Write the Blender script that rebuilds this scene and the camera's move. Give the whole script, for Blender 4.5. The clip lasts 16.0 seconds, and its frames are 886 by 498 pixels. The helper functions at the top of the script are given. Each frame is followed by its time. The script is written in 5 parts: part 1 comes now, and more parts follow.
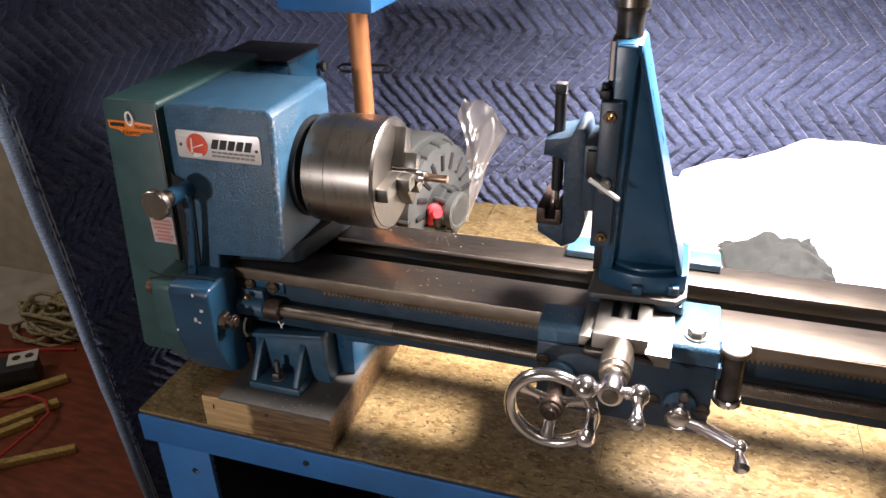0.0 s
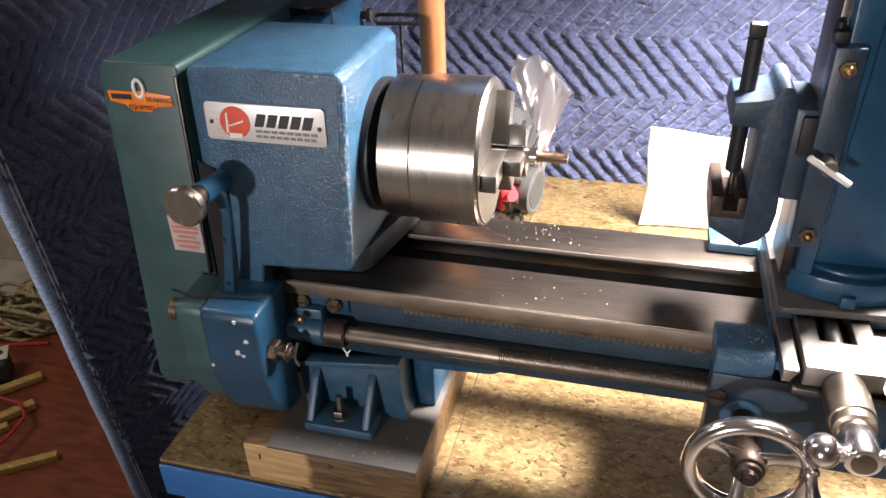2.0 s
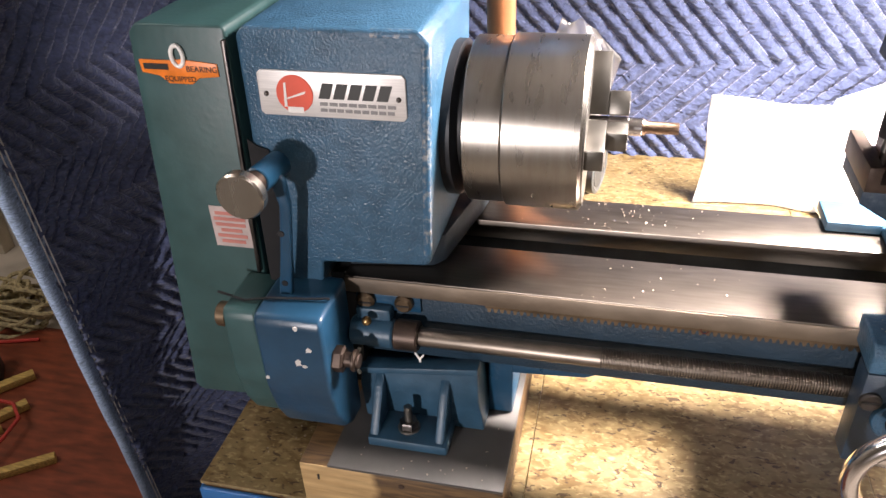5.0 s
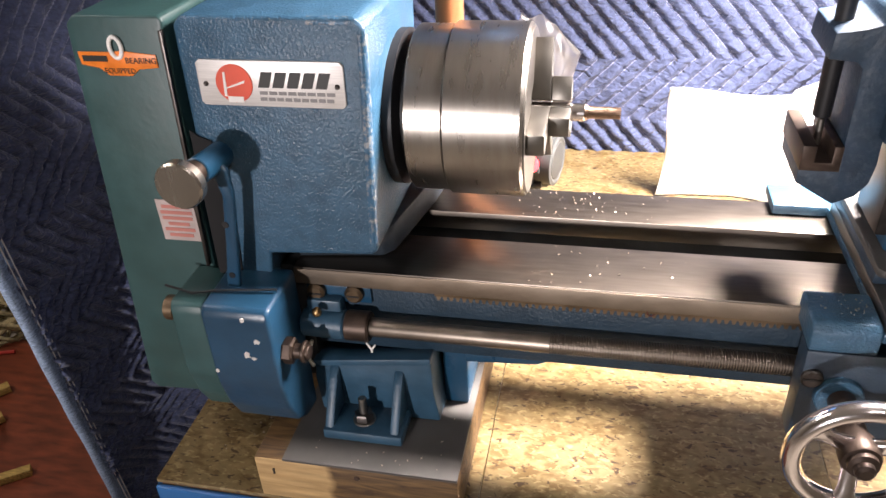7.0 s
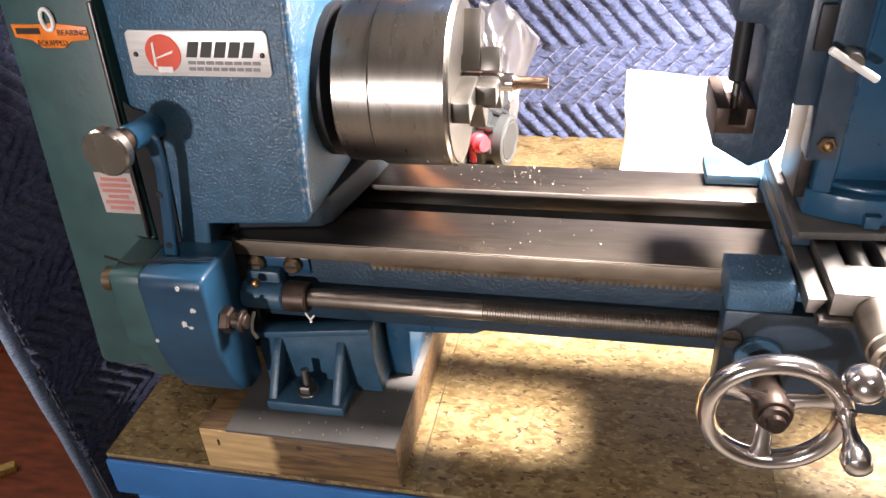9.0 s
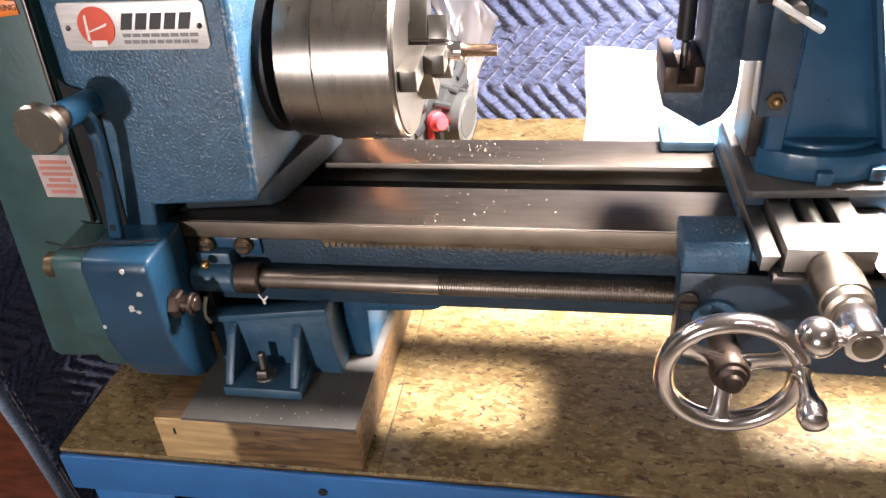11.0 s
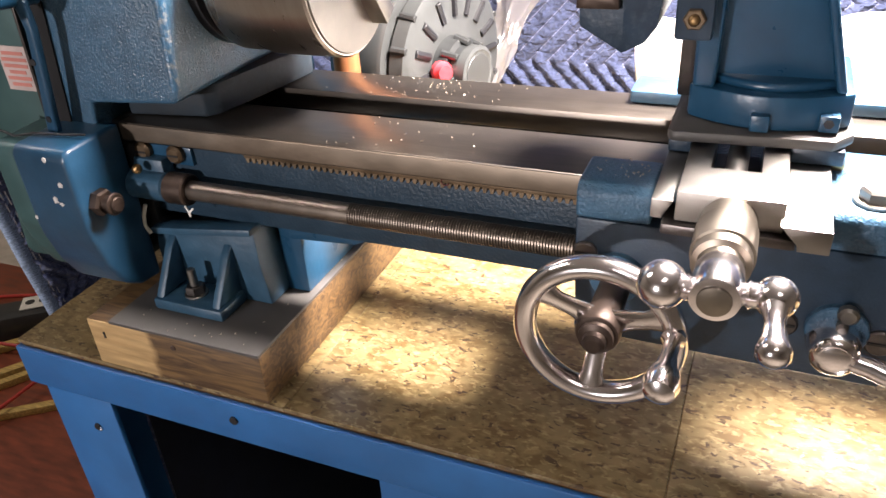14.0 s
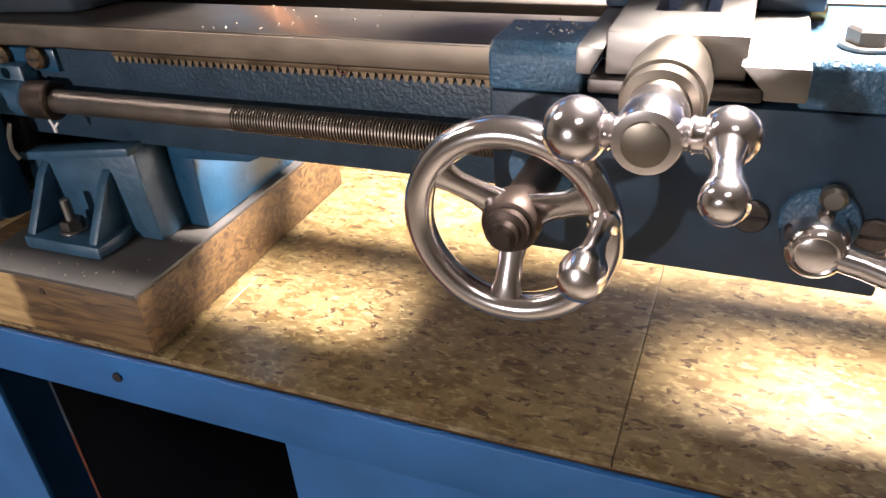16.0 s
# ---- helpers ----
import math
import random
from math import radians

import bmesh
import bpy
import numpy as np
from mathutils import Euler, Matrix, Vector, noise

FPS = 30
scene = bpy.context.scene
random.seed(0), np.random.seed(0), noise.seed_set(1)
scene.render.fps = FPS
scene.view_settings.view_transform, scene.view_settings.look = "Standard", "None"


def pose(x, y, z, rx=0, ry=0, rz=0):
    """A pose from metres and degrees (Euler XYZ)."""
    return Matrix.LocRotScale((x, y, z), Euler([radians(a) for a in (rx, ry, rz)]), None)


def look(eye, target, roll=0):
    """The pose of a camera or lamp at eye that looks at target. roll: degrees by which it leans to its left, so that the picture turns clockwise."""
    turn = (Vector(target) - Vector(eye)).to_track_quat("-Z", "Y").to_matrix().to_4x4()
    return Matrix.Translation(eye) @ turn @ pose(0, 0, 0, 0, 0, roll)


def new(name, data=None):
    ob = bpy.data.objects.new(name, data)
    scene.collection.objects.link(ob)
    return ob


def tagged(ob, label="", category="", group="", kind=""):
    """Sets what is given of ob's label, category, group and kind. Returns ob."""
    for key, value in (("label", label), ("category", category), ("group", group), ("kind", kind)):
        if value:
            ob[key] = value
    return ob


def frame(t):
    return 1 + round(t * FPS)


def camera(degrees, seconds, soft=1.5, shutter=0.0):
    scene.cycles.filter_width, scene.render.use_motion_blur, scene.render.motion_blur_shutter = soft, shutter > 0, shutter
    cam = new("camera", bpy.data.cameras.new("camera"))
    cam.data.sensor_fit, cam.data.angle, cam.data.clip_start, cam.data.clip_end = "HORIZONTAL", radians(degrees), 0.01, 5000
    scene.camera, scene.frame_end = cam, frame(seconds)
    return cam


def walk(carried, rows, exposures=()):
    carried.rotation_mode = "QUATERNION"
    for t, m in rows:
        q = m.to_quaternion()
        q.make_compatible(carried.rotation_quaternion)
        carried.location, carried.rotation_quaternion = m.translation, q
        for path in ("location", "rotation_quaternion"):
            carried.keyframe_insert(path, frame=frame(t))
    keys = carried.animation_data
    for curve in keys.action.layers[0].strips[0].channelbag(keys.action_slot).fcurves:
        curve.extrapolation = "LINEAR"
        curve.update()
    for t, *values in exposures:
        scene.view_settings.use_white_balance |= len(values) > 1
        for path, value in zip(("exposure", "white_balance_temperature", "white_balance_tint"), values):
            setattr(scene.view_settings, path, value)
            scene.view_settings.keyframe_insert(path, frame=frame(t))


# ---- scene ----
cam = camera(60.5, 16.0)
PATH = [
    (0, (0.385, -0.526, 1.371), (-0.177, 1.14, 0.417), -1.5),
    (0.5, (0.373, -0.472, 1.363), (-0.189, 1.191, 0.405), -0.0),
    (1, (0.359, -0.45, 1.347), (-0.232, 1.191, 0.369), -0.0),
    (1.5, (0.284, -0.445, 1.342), (-0.25, 1.201, 0.34), -2.1),
    (2, (0.237, -0.408, 1.321), (-0.23, 1.234, 0.279), -2.0),
    (2.5, (0.195, -0.382, 1.308), (-0.297, 1.237, 0.242), -4.0),
    (3, (0.173, -0.37, 1.297), (-0.291, 1.242, 0.208), -3.8),
    (3.2, (0.159, -0.363, 1.296), (-0.268, 1.241, 0.178), -3.2),
    (5.5, (0.157, -0.362, 1.287), (-0.257, 1.267, 0.204), -2.6),
    (6, (0.165, -0.361, 1.283), (-0.252, 1.27, 0.203), -3.2),
    (6.5, (0.175, -0.36, 1.283), (-0.222, 1.279, 0.207), -3.3),
    (7, (0.181, -0.364, 1.281), (-0.201, 1.279, 0.206), -3.1),
    (7.5, (0.187, -0.369, 1.281), (-0.181, 1.276, 0.204), -2.9),
    (8, (0.192, -0.374, 1.278), (-0.188, 1.274, 0.21), -3.4),
    (8.5, (0.21, -0.374, 1.272), (-0.172, 1.275, 0.206), -3.5),
    (10.8, (0.235, -0.370, 1.249), (-0.116, 1.275, 0.168), -4.5),
    (11, (0.236, -0.371, 1.248), (-0.087, 1.282, 0.17), -4.3),
    (11.5, (0.272, -0.363, 1.24), (-0.088, 1.309, 0.202), -0.3),
    (12, (0.3, -0.365, 1.232), (-0.174, 1.282, 0.201), -1.2),
    (12.5, (0.317, -0.356, 1.224), (-0.237, 1.27, 0.199), -1.6),
    (13, (0.328, -0.345, 1.215), (-0.282, 1.257, 0.186), -2.2),
    (13.5, (0.349, -0.34, 1.202), (-0.337, 1.233, 0.175), -3.9),
    (14, (0.364, -0.331, 1.184), (-0.343, 1.232, 0.157), -4.0),
    (14.5, (0.372, -0.319, 1.172), (-0.337, 1.243, 0.143), -4.4),
    (15, (0.38, -0.302, 1.15), (-0.315, 1.274, 0.134), -4.3),
    (15.5, (0.381, -0.288, 1.128), (-0.296, 1.288, 0.098), -4.4),
    (16, (0.382, -0.279, 1.108), (-0.308, 1.289, 0.076), -4.3),
]
walk(cam, [(t, look(eye, target, roll)) for t, eye, target, roll in PATH],
     exposures=[(t, stops - 0.03, 6500, 16) for t, stops in ((0, -0.72), (1, -0.67), (2, -0.27), (3, -0.03), (6, 0.06), (11, 0.09), (13, 0.05), (16, 0.07))])

# ---- light ----
world = bpy.data.worlds.new("room_air")
scene.world = world
world.use_nodes = True
world.node_tree.nodes["Background"].inputs[0].default_value = (1.0, 0.95, 0.9, 1)
world.node_tree.nodes["Background"].inputs[1].default_value = 0.012


def lamp(name, kind, where, target, watts, colour, **more):
    data = bpy.data.lights.new(name, kind)
    data.energy, data.color = watts, colour
    if "size" in more:
        if kind == "AREA":
            data.shape, data.size, data.size_y = "RECTANGLE", more["size"], more.get("size_y", more["size"])
        else:
            data.shadow_soft_size = more["size"]
    if kind == "SPOT":
        data.spot_size, data.spot_blend = radians(more["cone"]), more["blend"]
    ob = new(name, data)
    ob.matrix_world = look(where, target)
    return ob


# work lamp over the carriage, light on the operator's side, unseen overhead fills added
lamp("work_lamp", "SPOT", (0.443, 0.163, 1.415), (0.446, 0.040, 0.86), 236, (1.0, 0.92, 0.85), size=0.085, cone=152, blend=1.0)
lamp("front_lamp", "SPOT", (-0.55, -2.90, 1.33), (-0.16, 0.1, 1.18), 268, (1.0, 0.95, 0.92), size=0.055, cone=34, blend=0.9)
lamp("ceiling_lamp", "AREA", (0.75, -1.15, 2.42), (0.4, -0.5, 0.9), 4.2, (1.0, 0.94, 0.90), size=0.5, size_y=0.25)
# added fill that brightens the floor beyond the blanket
lamp("ceiling_lamp", "AREA", (-1.7, -0.2, 2.42), (-1.7, 0.2, 0.0), 22, (1.0, 0.93, 0.86), size=1.2, size_y=0.3)


# ---- materials ----
def material(name, colour, rough=0.5, metal=0.0, vary=0.12, scale=40.0, bump=0.0, bump_scale=400.0, stretch=(1, 1, 1),
             second=None, second_scale=6.0, second_amount=0.5, coat=0.0, rough_vary=0.1):
    """A surface with fine grain, a second, larger mottling, uneven gloss and fine relief."""
    m = bpy.data.materials.new(name)
    m.use_nodes = True
    t = m.node_tree
    b = t.nodes["Principled BSDF"]
    co = t.nodes.new("ShaderNodeTexCoord")
    mp = t.nodes.new("ShaderNodeMapping")
    mp.inputs["Scale"].default_value = stretch
    t.links.new(co.outputs["Object"], mp.inputs["Vector"])
    fine = t.nodes.new("ShaderNodeTexNoise")
    fine.inputs["Scale"].default_value, fine.inputs["Detail"].default_value = scale, 6
    t.links.new(mp.outputs[0], fine.inputs["Vector"])
    ramp = t.nodes.new("ShaderNodeValToRGB")
    lo, hi = [max(0.0, c * (1 - vary * 2)) for c in colour], [min(1.0, c * (1 + vary * 2)) for c in colour]
    ramp.color_ramp.elements[0].color, ramp.color_ramp.elements[1].color = (*lo, 1), (*hi, 1)
    ramp.color_ramp.elements[0].position, ramp.color_ramp.elements[1].position = 0.3, 0.7
    t.links.new(fine.outputs["Fac"], ramp.inputs[0])
    out = ramp.outputs[0]
    if second:
        big = t.nodes.new("ShaderNodeTexNoise")
        big.inputs["Scale"].default_value, big.inputs["Detail"].default_value = second_scale, 8
        big.inputs["Roughness"].default_value = 0.65
        t.links.new(mp.outputs[0], big.inputs["Vector"])
        r2 = t.nodes.new("ShaderNodeMapRange")
        r2.inputs[1].default_value, r2.inputs[2].default_value, r2.inputs[4].default_value = 0.48, 0.68, second_amount
        t.links.new(big.outputs["Fac"], r2.inputs[0])
        mix = t.nodes.new("ShaderNodeMix")
        mix.data_type = "RGBA"
        t.links.new(r2.outputs[0], mix.inputs[0])
        t.links.new(out, mix.inputs[6])
        mix.inputs[7].default_value = (*second, 1)
        out = mix.outputs[2]
    t.links.new(out, b.inputs["Base Color"])
    rr = t.nodes.new("ShaderNodeMapRange")
    rr.inputs[3].default_value, rr.inputs[4].default_value = max(0.02, rough - rough_vary), min(1, rough + rough_vary)
    t.links.new(fine.outputs["Fac"], rr.inputs[0])
    t.links.new(rr.outputs[0], b.inputs["Roughness"])
    b.inputs["Metallic"].default_value = metal
    b.inputs["Coat Weight"].default_value = coat
    if bump:
        bn = t.nodes.new("ShaderNodeTexNoise")
        bn.inputs["Scale"].default_value, bn.inputs["Detail"].default_value = bump_scale, 3
        t.links.new(mp.outputs[0], bn.inputs["Vector"])
        bp = t.nodes.new("ShaderNodeBump")
        bp.inputs["Strength"].default_value, bp.inputs["Distance"].default_value = bump, 0.001
        t.links.new(bn.outputs["Fac"], bp.inputs["Height"])
        t.links.new(bp.outputs[0], b.inputs["Normal"])
    return m


def plain(name, colour, rough=0.5, metal=0.0):
    return material(name, colour, rough, metal, vary=0.06, scale=60)


BLUE = material("blue_enamel", (0.032, 0.088, 0.150), 0.32, vary=0.1, scale=90, bump=0.75, bump_scale=640, second=(0.030, 0.078, 0.120), second_scale=14, second_amount=0.5)
BLUE_SMOOTH = material("blue_smooth_enamel", (0.011, 0.056, 0.112), 0.3, vary=0.08, scale=50, bump=0.15, bump_scale=200, second=(0.011, 0.042, 0.08), second_scale=18, second_amount=0.4)
NAVY = material("dark_navy_enamel", (0.016, 0.035, 0.060), 0.4, vary=0.1, scale=90, bump=0.16, bump_scale=700, second=(0.022, 0.034, 0.048), second_scale=14, second_amount=0.5)
VISE_BLUE = material("chipped_navy_enamel", (0.008, 0.027, 0.053), 0.5, vary=0.1, scale=90, bump=0.3, bump_scale=500, second=(0.09, 0.11, 0.13), second_scale=240, second_amount=0.35)
# near-black casting colour that paints the shade between the ways
SHADED_CASTING = material("shaded_dark_casting", (0.018, 0.020, 0.021), 0.55, vary=0.2, scale=60, bump=0.3, bump_scale=300, second=(0.030, 0.022, 0.016), second_scale=12)
# bed blue darkened partway towards its shade beside the apron
BED_BLUE = material("half_shaded_blue_casting", (0.016, 0.037, 0.060), 0.42, vary=0.1, scale=60, bump=0.5, bump_scale=520, second=(0.016, 0.032, 0.050), second_scale=16, second_amount=0.6)
GEAR_BLUE = material("deep_blue_enamel", (0.010, 0.046, 0.092), 0.36, vary=0.08, scale=50, bump=0.2, bump_scale=200, second=(0.012, 0.034, 0.058), second_scale=26, second_amount=0.5)
BENCH_BLUE = material("bench_blue_paint", (0.015, 0.112, 0.31), 0.4, vary=0.06, scale=30, bump=0.1, bump_scale=150, second=(0.015, 0.085, 0.22), second_scale=9, second_amount=0.35)
GREEN = material("green_grey_enamel", (0.023, 0.066, 0.068), 0.45, vary=0.08, scale=60, bump=0.12, bump_scale=260, second=(0.027, 0.060, 0.050), second_scale=8, second_amount=0.4)
STEEL = material("machined_steel", (0.27, 0.255, 0.235), 0.40, 1.0, vary=0.04, scale=50, stretch=(1, 2, 2), bump=0.05, bump_scale=300, second=(0.33, 0.29, 0.25), second_scale=16, second_amount=0.3)
WAY = material("ground_bed_steel", (0.195, 0.168, 0.143), 0.35, 1.0, vary=0.07, scale=40, stretch=(1, 8, 8), bump=0.06, bump_scale=260, second=(0.20, 0.165, 0.14), second_scale=9, second_amount=0.35, rough_vary=0.05)
WAY_EDGE = material("way_edge_steel", (0.28, 0.23, 0.18), 0.5, 0.9, vary=0.06, scale=60, stretch=(1, 2, 2), second=(0.17, 0.125, 0.09), second_scale=16, second_amount=0.6)
TURNED = material("turned_steel", (0.42, 0.385, 0.34), 0.27, 1.0, vary=0.03, scale=30, stretch=(5, 1, 1), rough_vary=0.03, second=(0.38, 0.33, 0.28), second_scale=14, second_amount=0.5)
DARK_STEEL = material("dark_oiled_steel", (0.10, 0.09, 0.085), 0.38, 0.9, vary=0.2, scale=80, second=(0.05, 0.035, 0.03), second_scale=30)
SCREW_STEEL = material("leadscrew_steel", (0.26, 0.22, 0.185), 0.42, 1.0, vary=0.06, scale=30, stretch=(3, 1, 1), rough_vary=0.05, second=(0.18, 0.14, 0.11), second_scale=9, second_amount=0.5)
CHROME = material("chrome", (0.92, 0.87, 0.87), 0.17, 1.0, vary=0.03, scale=30, rough_vary=0.05, second=(0.62, 0.56, 0.57), second_scale=60, second_amount=0.3)
CHUCK = material("chuck_steel", (0.40, 0.37, 0.335), 0.28, 1.0, vary=0.03, scale=30, stretch=(5, 1, 1), rough_vary=0.03, second=(0.30, 0.25, 0.21), second_scale=14, second_amount=0.5)
FACED = material("faced_steel", (0.155, 0.145, 0.130), 0.40, 1.0, vary=0.05, scale=60, second=(0.24, 0.21, 0.18), second_scale=25, second_amount=0.4)
GRIMY_SHADED = material("grimy_shaded_blue_casting", (0.007, 0.016, 0.025), 0.7, vary=0.15, scale=70, bump=0.3, bump_scale=300, second=(0.020, 0.018, 0.016), second_scale=20, second_amount=0.8)
FOOT_BLUE = material("dusty_blue_enamel", (0.024, 0.070, 0.118), 0.42, vary=0.1, scale=70, bump=0.3, bump_scale=300, second=(0.030, 0.060, 0.090), second_scale=20, second_amount=0.5)
BROWN_STEEL = material("brown_oiled_steel", (0.060, 0.042, 0.033), 0.45, 0.7, vary=0.2, scale=90, second=(0.03, 0.022, 0.018), second_scale=40)
DIAL = material("oiled_dial_steel", (0.25, 0.22, 0.18), 0.36, 1.0, vary=0.06, scale=60, second=(0.16, 0.125, 0.09), second_scale=50, second_amount=0.5)
# near-black navy that paints in the missing light under the bench
UNLIT_PANEL = material("unlit_navy_panel", (0.012, 0.016, 0.030), 0.5, vary=0.12, scale=30)
BRASS = material("aged_brass", (0.42, 0.27, 0.12), 0.35, 1.0, vary=0.2, scale=100, second=(0.15, 0.09, 0.05), second_scale=50)
BRONZE = material("tarnished_bronze", (0.15, 0.105, 0.065), 0.45, 0.8, vary=0.2, scale=100, second=(0.06, 0.045, 0.03), second_scale=50)
BLACK = material("black_iron", (0.012, 0.012, 0.014), 0.5, 0.2, vary=0.2, scale=60)
COPPER = material("copper_pipe", (0.36, 0.150, 0.062), 0.5, 0.6, vary=0.1, scale=50, stretch=(1, 1, 0.3), second=(0.34, 0.14, 0.06), second_scale=16, second_amount=0.5)
PLATE = material("brushed_aluminium", (0.70, 0.67, 0.65), 0.45, 0.45, vary=0.05, scale=60, stretch=(1, 1, 20))
RED = plain("red_print", (0.62, 0.07, 0.03), 0.45)
ORANGE = material("orange_decal", (0.78, 0.20, 0.02), 0.4, vary=0.08, scale=120)
INK = plain("black_print", (0.015, 0.014, 0.013), 0.45)
GREY_INK = plain("grey_print", (0.2, 0.19, 0.19), 0.5)
WHITE_INK = plain("white_print", (0.75, 0.73, 0.70), 0.45)
PINK = material("faded_warning_label", (0.44, 0.36, 0.34), 0.5, vary=0.08, scale=100)
PINK_INK = plain("faded_red_print", (0.46, 0.17, 0.14), 0.5)
WOOD = material("pine_block", (0.20, 0.108, 0.037), 0.55, vary=0.16, scale=26, stretch=(1, 6, 9), bump=0.2, bump_scale=160, second=(0.10, 0.045, 0.018), second_scale=11, second_amount=0.7)


def block_material():
    m = material("two_tone_shaded_block", (0.42, 0.28, 0.125), 0.6, vary=0.13, scale=26, stretch=(1, 6, 9), bump=0.2, bump_scale=160, second=(0.20, 0.11, 0.04), second_scale=11, second_amount=0.5)
    t = m.node_tree
    b = t.nodes["Principled BSDF"]
    base = b.inputs["Base Color"].links[0].from_socket
    co = next(n for n in t.nodes if n.type == "TEX_COORD")
    sep, ragged = t.nodes.new("ShaderNodeSeparateXYZ"), t.nodes.new("ShaderNodeTexNoise")
    ragged.inputs["Scale"].default_value = 60
    t.links.new(co.outputs["Object"], sep.inputs[0])
    t.links.new(co.outputs["Object"], ragged.inputs["Vector"])
    add = t.nodes.new("ShaderNodeMath")
    add.operation = "MULTIPLY_ADD"
    add.inputs[1].default_value = 0.012
    t.links.new(ragged.outputs["Fac"], add.inputs[0])
    t.links.new(sep.outputs[0], add.inputs[2])
    edge = t.nodes.new("ShaderNodeMapRange")
    edge.inputs[1].default_value, edge.inputs[2].default_value = -0.015, -0.009
    t.links.new(add.outputs[0], edge.inputs[0])
    grain = t.nodes.new("ShaderNodeTexNoise")
    grain.inputs["Scale"].default_value, grain.inputs["Detail"].default_value, grain.inputs["Distortion"].default_value = 22, 6, 1.5
    mp = next(n for n in t.nodes if n.type == "MAPPING")
    t.links.new(mp.outputs[0], grain.inputs["Vector"])
    # dark tone: heartwood across the front, painted shade on the top
    heart_and_shade = t.nodes.new("ShaderNodeValToRGB")
    heart_and_shade.color_ramp.elements[0].color, heart_and_shade.color_ramp.elements[1].color = (0.048, 0.024, 0.009, 1), (0.15, 0.085, 0.030, 1)
    heart_and_shade.color_ramp.elements[0].position, heart_and_shade.color_ramp.elements[1].position = 0.35, 0.65
    t.links.new(grain.outputs["Fac"], heart_and_shade.inputs[0])
    mix = t.nodes.new("ShaderNodeMix")
    mix.data_type = "RGBA"
    # all behind the front face goes dark, which paints the shaded top
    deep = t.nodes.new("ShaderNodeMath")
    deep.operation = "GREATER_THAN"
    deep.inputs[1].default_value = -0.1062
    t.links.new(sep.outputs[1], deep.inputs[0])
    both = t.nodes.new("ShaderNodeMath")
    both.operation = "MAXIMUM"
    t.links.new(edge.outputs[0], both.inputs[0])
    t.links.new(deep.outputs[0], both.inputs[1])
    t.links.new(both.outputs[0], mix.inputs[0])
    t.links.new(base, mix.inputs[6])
    t.links.new(heart_and_shade.outputs[0], mix.inputs[7])
    t.links.new(mix.outputs[2], b.inputs["Base Color"])
    return m


BLOCK = block_material()
PLATE_STEEL = material("sheet_steel", (0.078, 0.075, 0.072), 0.55, 0.3, vary=0.08, scale=60, second=(0.10, 0.09, 0.08), second_scale=14, second_amount=0.5)
GREY_PLASTIC = material("grey_plastic", (0.042, 0.045, 0.044), 0.45, vary=0.05, scale=60, bump=0.1)
DARK_PLASTIC = material("charcoal_plastic", (0.022, 0.024, 0.024), 0.45, vary=0.08, scale=60)
RED_PLASTIC = plain("red_plastic", (0.70, 0.04, 0.05), 0.35)
CLOTH = material("white_cloth", (0.82, 0.82, 0.80), 0.9, vary=0.03, scale=60, bump=0.3, bump_scale=300)
RAG = material("grey_rag_cloth", (0.013, 0.015, 0.0145), 0.9, vary=0.2, scale=60, bump=0.4, bump_scale=250, second=(0.015, 0.018, 0.017), second_scale=12)
PAPER = material("white_paper_towel", (0.85, 0.85, 0.84), 0.9, vary=0.02, scale=80, bump=0.3, bump_scale=250)
BINDING = material("blue_binding_tape", (0.29, 0.38, 0.53), 0.85, vary=0.33, scale=200, stretch=(1, 1, 6), bump=0.5, bump_scale=500)
FLOOR = material("worn_concrete", (0.44, 0.39, 0.32), 0.7, vary=0.12, scale=12, bump=0.2, bump_scale=60, second=(0.22, 0.18, 0.14), second_scale=3)
BOARD = material("red_brown_board", (0.18, 0.042, 0.018), 0.5, vary=0.2, scale=16, stretch=(1, 4, 1), second=(0.12, 0.03, 0.014), second_scale=5)
STICK = material("yellow_stick", (0.46, 0.31, 0.09), 0.6, vary=0.2, scale=40, stretch=(1, 8, 8))
WIRE_RED = plain("red_wire", (0.42, 0.04, 0.03), 0.4)
ROPE = material("twine", (0.34, 0.28, 0.15), 0.9, vary=0.25, scale=120)
BEIGE = plain("beige_plastic", (0.62, 0.60, 0.52), 0.5)
WALL = material("painted_wall", (0.50, 0.47, 0.41), 0.85, vary=0.05, scale=10, bump=0.2, bump_scale=80)
CEIL = material("painted_ceiling", (0.6, 0.6, 0.58), 0.9, vary=0.03, scale=10)
CHIP = plain("bright_swarf", (0.36, 0.30, 0.24), 0.4, 0.6)
CRATE = material("carton", (0.50, 0.44, 0.34), 0.8, vary=0.08, scale=20)


